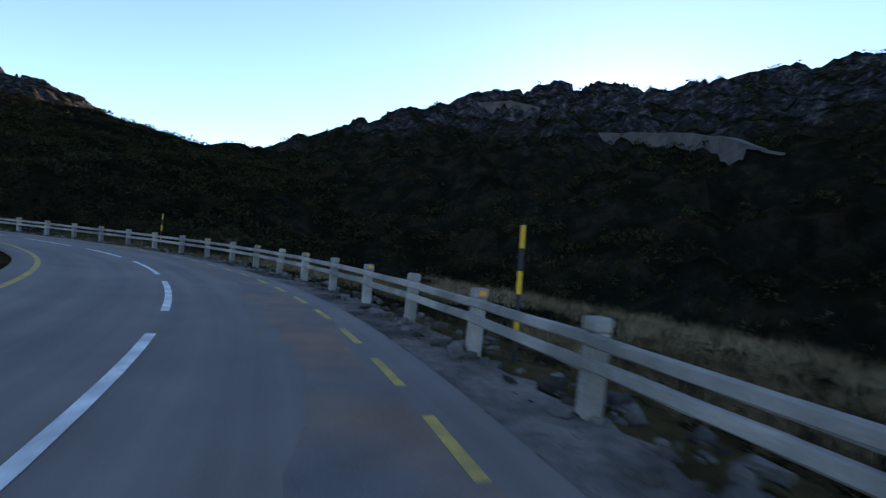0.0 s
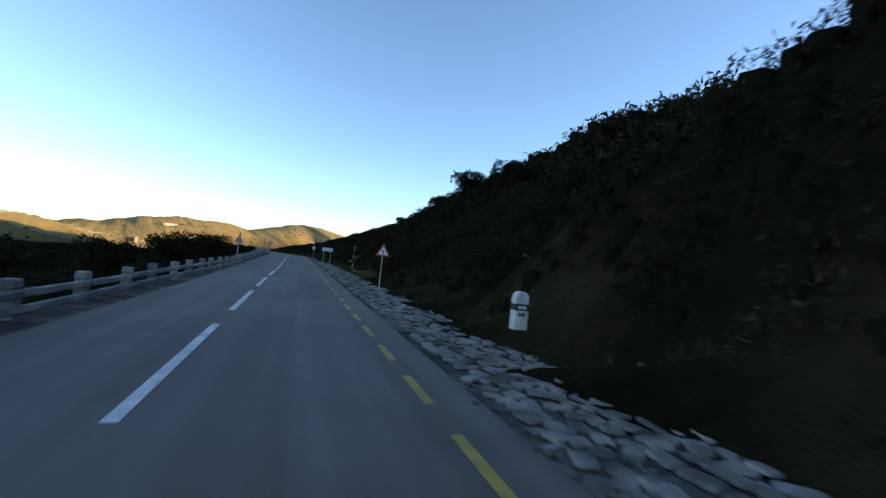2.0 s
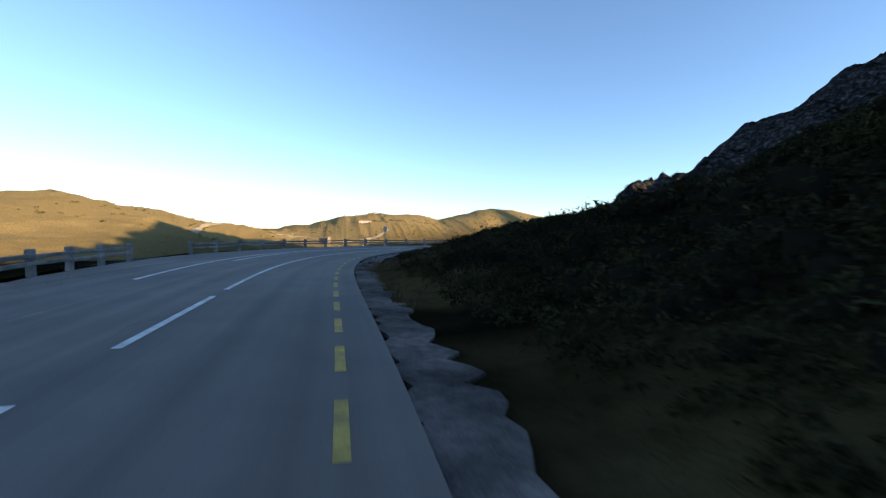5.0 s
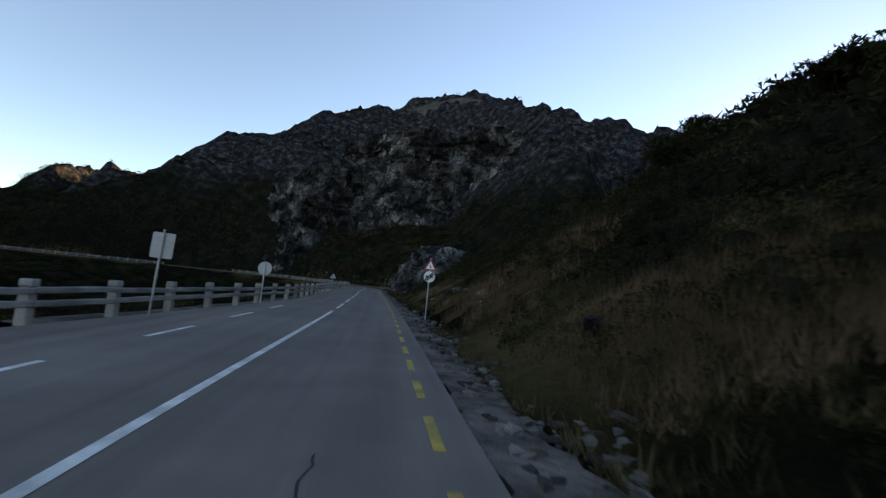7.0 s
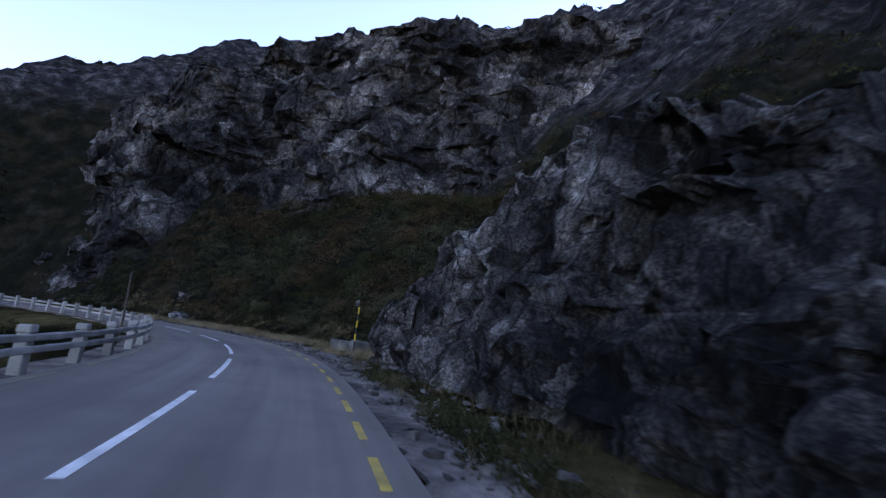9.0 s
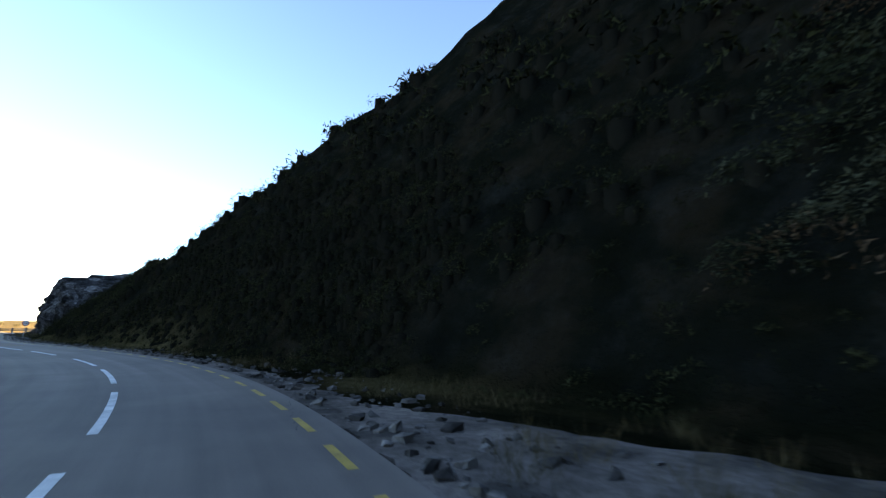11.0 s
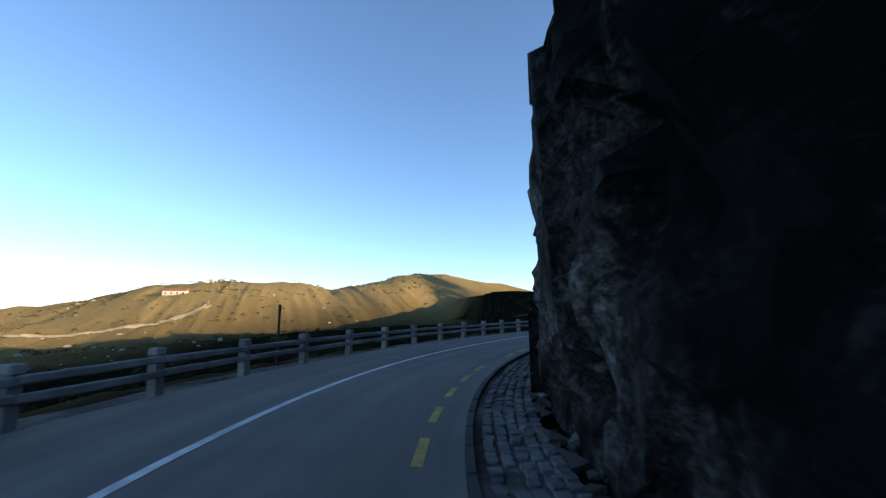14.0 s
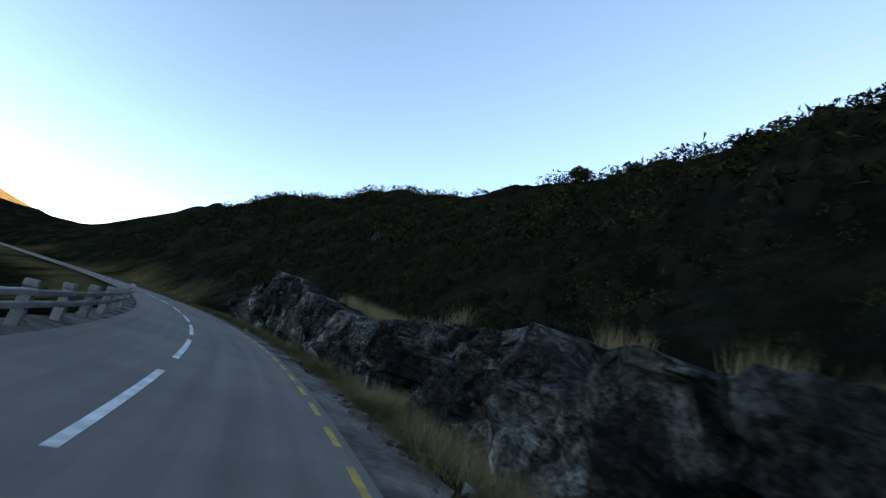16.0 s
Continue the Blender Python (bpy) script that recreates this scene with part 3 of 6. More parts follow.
# ---- guard rails ----
def guard_rail(label, s0, s1, d, gap=2.4, foot=-0.12, slope=None):
    """Square concrete posts with caps, and two beams on their road side."""
    fence = thing("guard_rail", label, "guard rail", "concrete guard rails along the road")
    dd = d if callable(d) else (lambda u: d)
    ff = slope if slope else (lambda u: foot)
    n = int(round((s1 - s0) / gap))
    rs = np.random.RandomState(int(s0 * 10) % 9999)
    spots = []
    for i in range(n + 1):
        s = s0 + (s1 - s0) * i / n
        x, y, h = at(s, dd(s))
        lean = rs.randn(3)
        m = pose(float(x), float(y), ff(s), lean[0] * 1.3, lean[1] * 1.6, math.degrees(h) + lean[2] * 3)
        post = child("post", POST_MESHES[rs.randint(3)], fence, m=m)
        child("cap", CAP_MESHES[rs.randint(3)], post)
        if dd(s) > 0 and i % 2 == 0:
            child("reflector", REFLECTOR_MESH, post, "orange reflector")
        spots.append((float(x), float(y), float(h), ff(s)))
    for (xa, ya, ha, za), (xb, yb, hb, zb) in zip(spots, spots[1:]):
        for z in (0.53, 0.79):
            way = math.atan2(-(xb - xa), yb - ya)
            side = -1 if dd(s0) > 0 else 1
            ox, oy = side * 0.12 * math.cos(way), side * 0.12 * math.sin(way)
            ln = math.hypot(xb - xa, yb - ya)
            m = pose((xa + xb) / 2 + ox, (ya + yb) / 2 + oy, z + (za + zb) / 2 + rs.randn() * 0.008, math.degrees(math.atan2(zb - za, ln)) + rs.randn() * 0.35, 0, math.degrees(way)) @ Matrix.Diagonal((1, (ln - 0.015) / 2.0, 1, 1))
            child("beam", BEAM_MESHES[rs.randint(3)], fence, m=m)
    return fence


def worn_box(name, x0, x1, y0, y1, z0, z1, bevel, seed, mat, cuts=0, taper=1.0):
    """A cast block with chipped, uneven edges."""
    rs = np.random.RandomState(seed)
    bm = bmesh.new()
    box(bm, x0, x1, y0, y1, z0, z1, 0.0, taper)
    if cuts:
        bmesh.ops.subdivide_edges(bm, edges=[e for e in bm.edges if abs(e.verts[0].co.y - e.verts[1].co.y) > 1 or abs(e.verts[0].co.z - e.verts[1].co.z) > 0.6], cuts=cuts)
    bmesh.ops.bevel(bm, geom=bm.edges[:], offset=bevel, segments=1, affect="EDGES", profile=0.5)
    for v in bm.verts:
        v.co += Vector(rs.randn(3)) * bevel * 0.16
    me = bpy.data.meshes.new(name)
    bm.to_mesh(me)
    bm.free()
    me.materials.append(mat)
    return me


POST_MESHES = [worn_box("post", -0.11, 0.11, -0.11, 0.11, -0.6, 0.86, 0.016, q, CONCRETE) for q in (1, 2, 3)]
CAP_MESHES = [worn_box("cap", -0.128, 0.128, -0.128, 0.128, 0.862, 1.03, 0.028, q, CONCRETE, 0, 0.95) for q in (4, 5, 6)]
BEAM_MESHES = [worn_box("beam", -0.05, 0.05, -1.0, 1.0, -0.07, 0.07, 0.022, q, CONCRETE, 3) for q in (7, 8, 9)]
REFLECTOR = material("orange reflector", (0.75, 0.28, 0.02), 0.4, spread=0.1, size=9, fine=60, bump=0.0)
REFLECTOR_MESH = worn_box("reflector", -0.055, 0.06, -0.142, -0.127, 0.92, 1.0, 0.003, 10, REFLECTOR)


def left_rail(s):
    return min(float(left_edge(np.array([s]))[0]) - 0.25, -3.05 if s < 576.4 else -2.95)


guard_rail("grey concrete guard rail with orange reflectors round the bend", -8.5, 57.2, lambda s: 4.72 + 0.25 * math.exp(-((s - 30) / 7) ** 2) + 0.1 * max(0, s - 50) ** 1.6, 2.5, 0.03)
guard_rail("long grey concrete guard rail beside the heath", 41.5, 229, left_rail, 2.5, -0.12, lambda s: -0.12 - 0.28 * min(1, max(0, (151 - s) / 30)))
guard_rail("grey concrete guard rail round the widened bend", 235, 442, left_rail, 2.5)
guard_rail("grey concrete guard rail above the valley", 464, 559, lambda s: left_rail(s) - 1.2 * math.exp(-((s - 522) / 20) ** 2), 2.5)
guard_rail("grey concrete guard rail opposite the rock face", 561.5, 672, left_rail, 2.5)


# ---- rock faces ----
def rock_face(name, label, s0, s1, base, height, back, seed, cell=0.4, lean=0.12, rough=1.0, mat=None, coarse=1.0, curve=1.0):
    """A broken granite face along the road: base(s) metres to the right, height(s) high, then folded back into the slope."""
    rs = np.random.RandomState(seed)
    ns = int((s1 - s0) / cell) + 1
    ss = np.linspace(s0, s1, ns)
    hm = max(height(q) for q in ss)
    nv, nb = int(hm / cell) + 2, int(back / (cell * 2)) + 1
    v = []
    for i, s in enumerate(ss):
        end = min(1.0, (s - s0) / 3.0, (s1 - s) / 2.0)      # the ends turn into the hill
        h = height(s) * (0.25 + 0.75 * max(end, 0) ** 0.5)
        b = base(s) + (1 - max(end, 0) ** 0.4) * 7
        for j in range(nv + nb):
            if j < nv:
                q = j / (nv - 1)
                z, d = q * h - 0.5, b + lean * q ** curve * h
            else:
                q = (j - nv + 1) / nb
                z, d = h - 0.5 + q * back * 0.12 - (q ** 3) * 1.5, b + lean * h + q * back
            v.append((s, d, z))
    v = np.array(v)
    s, d, z = v.T
    p, q = s + 3.1 * seed, z * 1.3 + d * 0.25
    p, q = p / coarse, q / coarse
    wp, wq = p + fractal(p, q, 2.5, 2) * 1.2, q + fractal(p + 50, q, 2.5, 2) * 1.2
    push = 1.2 * fractal(p, q, 9, 2) + 1.5 * facets(wp, wq * 0.62, 2.3) + 0.75 * facets(wp + 7, wq * 0.75, 0.95) + 0.3 * facets(p, q, 0.42) + 0.3 * ridged(p, q, 1.1, 2)
    fade = np.clip((z + 0.6) / 1.2, 0.25, 1)
    d = d - push * 0.8 * rough * fade * coarse
    z = z + (fractal(p * 1.3 + 9, q, 2.5, 3) * 0.8 + facets(wp, wq, 1.6) * 0.9) * np.clip(z / 2, 0, 1) * rough * coarse
    s = s + facets(wp + 21, wq, 1.3) * 0.45 * rough * coarse
    d = np.maximum(d, 4.3)
    x, y, _ = at(s, d)
    w = nv + nb
    f = []
    for i in range(ns - 1):
        for j in range(w - 1):
            a, b_, c, e = i * w + j, (i + 1) * w + j, (i + 1) * w + j + 1, i * w + j + 1
            f += [(a, e, b_), (b_, e, c)] if (i + j) % 2 else [(a, e, c), (a, c, b_)]
    vert = np.stack([x, y, z], 1)
    # split into blocks along uneven joints
    seeds = np.stack([s0 + (s1 - s0) * rs.rand(14), hm * rs.rand(14)], 1)
    fa = np.array(f)
    mid = np.stack([v[fa, 0].mean(1), v[fa, 2].mean(1)], 1) + rs.randn(len(fa), 2) * 0.1
    owner = ((mid[:, None] - seeds[None]) ** 2 * [1.0, 0.45]).sum(2).argmin(1)
    crag = thing(name, label, "rock face")
    for k in range(14):
        fk = fa[owner == k]
        if len(fk):
            used, inv = np.unique(fk, return_inverse=True)
            child("rock_block", mesh_of("rock_block", vert[used], inv.reshape(-1, 3), mat or ROCK), crag)
    return crag


def rock_material(gain=1.0, coarse=1.0):
    m = bpy.data.materials.new("dark weathered granite")
    m.use_nodes = True
    n, l = m.node_tree.nodes, m.node_tree.links
    b = n["Principled BSDF"]
    b.inputs["Roughness"].default_value, b.inputs["Specular IOR Level"].default_value = 0.85, 0.12
    geo = n.new("ShaderNodeNewGeometry")
    big, fine = n.new("ShaderNodeTexNoise"), n.new("ShaderNodeTexNoise")
    big.inputs["Scale"].default_value, big.inputs["Detail"].default_value = 0.45 / coarse, 7
    fine.inputs["Scale"].default_value, fine.inputs["Detail"].default_value, fine.inputs["Roughness"].default_value = 2.4 / coarse, 12, 0.8
    vor = n.new("ShaderNodeTexVoronoi")
    vor.feature = "DISTANCE_TO_EDGE"
    vor.inputs["Scale"].default_value = 0.55 / coarse
    warp = n.new("ShaderNodeVectorMath")
    warp.operation = "MULTIPLY_ADD"
    l.new(fine.outputs["Color"], warp.inputs[0])
    warp.inputs[1].default_value = (0.55 * coarse, 0.55 * coarse, 0.4 * coarse)
    tall = n.new("ShaderNodeVectorMath")       # blocks stand taller than wide
    tall.operation = "MULTIPLY"
    tall.inputs[1].default_value = (1.0, 1.0, 0.55)
    l.new(geo.outputs["Position"], tall.inputs[0])
    l.new(tall.outputs[0], warp.inputs[2])
    l.new(warp.outputs[0], vor.inputs["Vector"])
    for q in (big, fine):
        l.new(geo.outputs["Position"], q.inputs["Vector"])
    r = n.new("ShaderNodeValToRGB")
    for q, (p, c) in zip([r.color_ramp.elements[0], r.color_ramp.elements.new(0.5), r.color_ramp.elements[1]],
                         [(0.44, (0.012, 0.012, 0.013)), (0.54, (0.055, 0.053, 0.055)), (0.64, (0.15, 0.142, 0.138))]):
        q.position, q.color = p, (*(gain * u for u in c), 1)
    mixer = n.new("ShaderNodeMath")
    mixer.operation = "MULTIPLY_ADD"
    l.new(fine.outputs[0], mixer.inputs[0])
    mixer.inputs[1].default_value = 0.55
    half = n.new("ShaderNodeMath")
    half.operation = "MULTIPLY"
    half.inputs[1].default_value = 0.5
    l.new(big.outputs[0], half.inputs[0])
    l.new(half.outputs[0], mixer.inputs[2])
    l.new(mixer.outputs[0], r.inputs[0])
    crack = n.new("ShaderNodeMapRange")
    crack.inputs["From Max"].default_value = 0.045
    crack.inputs["To Min"].default_value, crack.inputs["To Max"].default_value = 0.1, 1.0
    l.new(vor.outputs["Distance"], crack.inputs[0])
    mul = n.new("ShaderNodeVectorMath")
    mul.operation = "MULTIPLY"
    l.new(r.outputs[0], mul.inputs[0])
    l.new(crack.outputs[0], mul.inputs[1])
    # each block of the jointed rock has its own tone
    blocks = n.new("ShaderNodeTexVoronoi")
    blocks.inputs["Scale"].default_value = 1.3 / coarse
    l.new(warp.outputs[0], blocks.inputs["Vector"])
    tone = n.new("ShaderNodeMapRange")
    tone.inputs["To Min"].default_value, tone.inputs["To Max"].default_value = 0.2, 1.8
    parted = n.new("ShaderNodeSeparateColor")
    l.new(blocks.outputs["Color"], parted.inputs[0])
    l.new(parted.outputs[0], tone.inputs[0])
    mul2 = n.new("ShaderNodeVectorMath")
    mul2.operation = "MULTIPLY"
    l.new(mul.outputs[0], mul2.inputs[0])
    l.new(tone.outputs[0], mul2.inputs[1])
    # pale lichen in flecks, gathered where the large noise is high
    fleck = n.new("ShaderNodeTexNoise")
    fleck.inputs["Scale"].default_value, fleck.inputs["Detail"].default_value, fleck.inputs["Roughness"].default_value = 5.5 / coarse, 8, 0.7
    l.new(geo.outputs["Position"], fleck.inputs["Vector"])
    both = n.new("ShaderNodeMath")
    both.operation = "ADD"
    l.new(fleck.outputs[0], both.inputs[0])
    l.new(big.outputs[0], both.inputs[1])
    pale = n.new("ShaderNodeMapRange")
    pale.inputs["From Min"].default_value, pale.inputs["From Max"].default_value = 0.98, 1.24
    pale.inputs["To Min"].default_value, pale.inputs["To Max"].default_value = 0.75, 1.9
    l.new(both.outputs[0], pale.inputs[0])
    mul3 = n.new("ShaderNodeVectorMath")
    mul3.operation = "MULTIPLY"
    l.new(mul2.outputs[0], mul3.inputs[0])
    l.new(pale.outputs[0], mul3.inputs[1])
    # fine cracks and grain
    joint_dark = n.new("ShaderNodeMapRange")
    joint_dark.inputs["From Max"].default_value = 0.07
    joint_dark.inputs["To Min"].default_value = 0.3
    grain = n.new("ShaderNodeTexNoise")
    grain.inputs["Scale"].default_value, grain.inputs["Detail"].default_value, grain.inputs["Roughness"].default_value = 16 / coarse, 5, 0.7
    l.new(geo.outputs["Position"], grain.inputs["Vector"])
    grain_tone = n.new("ShaderNodeMapRange")
    grain_tone.inputs["From Min"].default_value, grain_tone.inputs["From Max"].default_value = 0.38, 0.62
    grain_tone.inputs["To Min"].default_value, grain_tone.inputs["To Max"].default_value = 0.35, 1.75
    l.new(grain.outputs[0], grain_tone.inputs[0])
    last = n.new("ShaderNodeMath")
    last.operation = "MULTIPLY"
    l.new(joint_dark.outputs[0], last.inputs[0])
    l.new(grain_tone.outputs[0], last.inputs[1])
    mul4 = n.new("ShaderNodeVectorMath")
    mul4.operation = "MULTIPLY"
    l.new(mul3.outputs[0], mul4.inputs[0])
    l.new(last.outputs[0], mul4.inputs[1])
    l.new(mul4.outputs[0], b.inputs["Base Color"])
    joints = n.new("ShaderNodeTexVoronoi")
    joints.feature = "DISTANCE_TO_EDGE"
    joints.inputs["Scale"].default_value = 2.6 / coarse
    l.new(warp.outputs[0], joints.inputs["Vector"])
    l.new(joints.outputs["Distance"], joint_dark.inputs[0])
    relief = n.new("ShaderNodeMath")
    relief.operation = "MULTIPLY_ADD"
    relief.inputs[1].default_value = 0.9
    l.new(joints.outputs["Distance"], relief.inputs[0])
    l.new(mixer.outputs[0], relief.inputs[2])
    relief2 = n.new("ShaderNodeMath")
    relief2.operation = "MULTIPLY_ADD"
    relief2.inputs[1].default_value = 0.5
    l.new(parted.outputs[1], relief2.inputs[0])
    l.new(relief.outputs[0], relief2.inputs[2])
    bp = n.new("ShaderNodeBump")
    bp.inputs["Strength"].default_value, bp.inputs["Distance"].default_value = 1.0, 0.28 * coarse
    l.new(relief2.outputs[0], bp.inputs["Height"])
    l.new(bp.outputs[0], b.inputs["Normal"])
    return m


ROCK = rock_material(0.85)
PALE_ROCK = rock_material(0.75, 2.4)
BANK_ROCK = rock_material(1.05)
PILLAR_ROCK = rock_material(1.25)


def bump_of(*knots):
    xs, ys = zip(*knots)
    return lambda s: float(np.interp(s, xs, ys))


rock_face("cliff", "tall dark granite cutting wall along the inside of the bend", 533, 585, bump_of((533, 9.0), (540, 8.2), (546, 7.0), (551, 6.5), (555, 6.2), (558, 5.4), (562, 4.6), (577, 4.6), (585, 4.9)),
          bump_of((533, 3), (540, 6.5), (546, 8.3), (551, 9.6), (556, 9), (560, 8.2), (564, 8.8), (570, 10.5), (576, 12), (585, 12.8)), 11, 3, cell=0.28, lean=0.24, rough=0.9, curve=2.2)
rock_face("rock_pillar", "pale and black streaked granite pillar ending the cutting wall", 580, 598, bump_of((580, 4.9), (588, 5.2), (593, 6.0), (598, 7.6)),
          bump_of((580, 12.5), (586, 12.0), (591, 10.5), (595, 8.0), (598, 4.5)), 8, 23, cell=0.22, lean=0.1, rough=0.9, mat=PILLAR_ROCK)
rock_face("rock_mound", "dark slaty rock mound spilling towards the verge", 605.5, 616.7, bump_of((605.5, 7.4), (610.3, 6.7), (616.7, 7.4)),
          bump_of((605.5, 1.0), (608.1, 2.1), (612.4, 2.2), (616.7, 1.0)), 4, 31, cell=0.22, lean=0.55, rough=0.8, mat=BANK_ROCK)
rock_face("rock_outcrop", "jagged grey granite outcrop with cracks beside the road", 361, 389.5, bump_of((361, 9.5), (368, 7.6), (376, 6.8), (383, 6.3), (387, 6.3), (389.5, 7.5)),
          bump_of((361, 1.5), (367, 4.5), (372, 7.5), (377, 10.0), (381, 10.5), (384, 7.5), (387, 4.0), (389.5, 1.5)), 9, 5, cell=0.28, lean=0.52, rough=1.35, mat=BANK_ROCK)
rock_face("rock_buttress", "pale streaked granite buttress rising above the bend", 388, 465, bump_of((388, 42), (395, 35), (404, 29), (415, 19), (422, 17), (427, 15), (431, 10.5), (434, 8.5), (438, 10), (446, 16), (455, 24), (465, 32)),
          bump_of((388, 48), (395, 55), (404, 60), (415, 59), (423, 57), (428, 53), (432, 47), (438, 40), (446, 38), (455, 42), (465, 40)), 20, 8, cell=0.55, lean=0.36, rough=1.0, mat=PALE_ROCK, coarse=2.6)
BANK_TOP = bump_of((622, 1.6), (626.2, 2.2), (629.5, 1.1), (636.6, 1.7), (642.5, 2.7), (648.5, 3.1), (655.7, 2.4), (672.5, 4.5), (686.9, 3))
rock_face("rock_bank", "low broken rock bank topped with dry grass", 622, 686.9, bump_of((622, 6.6), (632.4, 6.4), (641.3, 5.7), (660.5, 5.6), (686.9, 6.2)),
          BANK_TOP, 4, 11, cell=0.22, lean=0.14, rough=0.95, mat=BANK_ROCK)


# ---- shrubs and grass ----
LEAF = island_tint(material("heather and broom leaves", (0.033, 0.034, 0.016), 0.9, spread=0.3, size=0.8, fine=9, bump=0.0, second=(0.012, 0.013, 0.007), mix_size=0.5, spec=0.0), 0.55, 1.4)
GREY_LEAF = island_tint(material("grey-green broom leaves", (0.06, 0.06, 0.036), 0.9, spread=0.3, size=0.8, fine=9, bump=0.0, second=(0.02, 0.024, 0.013), mix_size=0.6, spec=0.0), 0.7, 1.3)
DRY = island_tint(material("dry straw grass", (0.13, 0.095, 0.05), 0.95, spread=0.3, size=1.5, fine=12, bump=0.0, second=(0.045, 0.04, 0.018), mix_size=0.4, spec=0.0), 0.6, 1.35)
BLEACHED = island_tint(material("bleached grass", (0.26, 0.195, 0.115), 0.95, spread=0.3, size=1.5, fine=12, bump=0.0, second=(0.14, 0.1, 0.055), mix_size=0.4, spec=0.0), 0.6, 1.35)
BROWN_LEAF = island_tint(material("rusty heath", (0.075, 0.047, 0.028), 0.9, spread=0.3, size=0.8, fine=9, bump=0.0, second=(0.028, 0.02, 0.012), mix_size=0.6, spec=0.0), 0.7, 1.3)
# near-black for trunks and limbs, and for the shade painted inside shrubs
TWIG_AND_SHADE = material("twigs and shrub shade", (0.012, 0.011, 0.008), 0.95, spread=0.2, size=4, fine=20, bump=0.0, spec=0.0)


def leaf_cloud(centres, radii, rs, leaves, leaf, squash=0.75):
    """Leaf blades over uneven rounded forms: vertices and faces of all of them."""
    n = len(centres)
    k = leaves
    u = rs.randn(n, k, 3)
    u /= np.linalg.norm(u, axis=2, keepdims=True)
    u[..., 2] = np.abs(u[..., 2]) * 1.2 - 0.35
    lump = 0.72 + 0.5 * rs.rand(n, k, 1) ** 1.5 * (0.6 + 0.6 * np.sin(u[..., :1] * 4 + rs.rand(n, 1, 1) * 6) * np.cos(u[..., 1:2] * 5))
    p = centres[:, None] + u * lump * radii[:, None, None] * np.array([1, 1, squash])
    a, b = rs.randn(n, k, 3) + u * 0.7, rs.randn(n, k, 3)
    a = a / np.linalg.norm(a, axis=2, keepdims=True) * leaf * (0.6 + 0.8 * rs.rand(n, k, 1)) * (0.5 + 0.5 * radii[:, None, None])
    b = b / np.linalg.norm(b, axis=2, keepdims=True) * leaf * 0.42 * (0.5 + 0.5 * radii[:, None, None])
    v = np.stack([p - a - b, p - a + b, p + a], 2).reshape(-1, 3)
    f = np.arange(n * k * 3).reshape(-1, 3)
    return v, f


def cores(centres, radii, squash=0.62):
    """Dark uneven bodies inside the leaves, standing in for the shade within a shrub."""
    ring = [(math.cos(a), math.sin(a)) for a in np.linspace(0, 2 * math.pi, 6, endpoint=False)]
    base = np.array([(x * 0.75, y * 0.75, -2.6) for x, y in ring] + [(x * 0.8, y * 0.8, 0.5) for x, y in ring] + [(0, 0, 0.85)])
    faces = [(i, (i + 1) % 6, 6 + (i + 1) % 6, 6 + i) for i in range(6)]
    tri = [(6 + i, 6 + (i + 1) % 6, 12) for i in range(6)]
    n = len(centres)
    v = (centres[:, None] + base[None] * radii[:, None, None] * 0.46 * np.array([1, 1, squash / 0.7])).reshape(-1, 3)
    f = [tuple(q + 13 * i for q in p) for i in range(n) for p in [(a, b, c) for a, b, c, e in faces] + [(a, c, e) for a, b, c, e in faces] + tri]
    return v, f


def stuff_of(name, label, category, v, f, mat):
    me = bpy.data.meshes.new(name)
    f = np.asarray(f)
    me.vertices.add(len(v))
    me.vertices.foreach_set("co", np.asarray(v, np.float32).ravel())
    me.loops.add(f.size)
    me.loops.foreach_set("vertex_index", f.ravel().astype(np.int32))
    me.polygons.add(len(f))
    me.polygons.foreach_set("loop_start", np.arange(0, f.size, f.shape[1], dtype=np.int32))
    me.update(calc_edges=True)
    me.shade_flat()
    me.materials.append(mat)
    return tagged(new(name, me), label, category, kind="stuff")


rs = np.random.RandomState(21)


def scatter(n, s0, s1, d0, d1, keep, bias=1.0):
    s = s0 + (s1 - s0) * rs.rand(n)
    d = d0 + (d1 - d0) * rs.rand(n) ** bias
    x, y, _ = at(s, d)
    ok = keep(s, d, x, y)
    return s[ok], d[ok], x[ok], y[ok]


def in_rock(s, d):
    return ((s > 533) & (s < 598) & (d > 0) & (d < 14)) | ((s > 604.9) & (s < 616.7) & (d > 6.5) & (d < 10.5)) | ((s > 364) & (s < 389) & (d > 5.5) & (d < 14)) | ((s > 390) & (s < 465) & (d > np.interp(s, [390, 404, 415.5, 427, 432, 434, 446, 462], [46, 36, 31, 24, 14, 6.5, 11, 28])) & (d < 50))


def near_own(s, d, x, y):
    s2, d2 = along(x, y)
    return np.abs(d2 - d) < 1.5


def heath(s, d, x, y):
    patch = fractal(x, y, 14, 3)
    edge = np.interp(s, [-86.2, 38.1, 60.6, 169, 229, 285.4, 329.6, 388, 394, 431.9, 454.5, 472.5, 529.8, 596.1, 620.9, 780.5], [8, 8, 8.2, 7.8, 7.5, 9, 7.6, 7.6, 9.8, 10.5, 14, 7.8, 8, 9.5, 8.5, 8.5])
    bare = (s > 330) & (s < 480) & (land(x, y) > 27 + 14 * fractal(x, y, 12, 3))      # the cliffs carry no heath
    return ~bare & near_own(s, d, x, y) & ~in_rock(s, d) & (patch > -0.3) & ((d > edge + rs.rand(len(d)) * 1.5) | (d < -6.4 - rs.rand(len(d)) * 2 - 7 * ((s > 226) & (s < 294.1)) - 3.5 * ((s > 492) & (s < 552.2))))


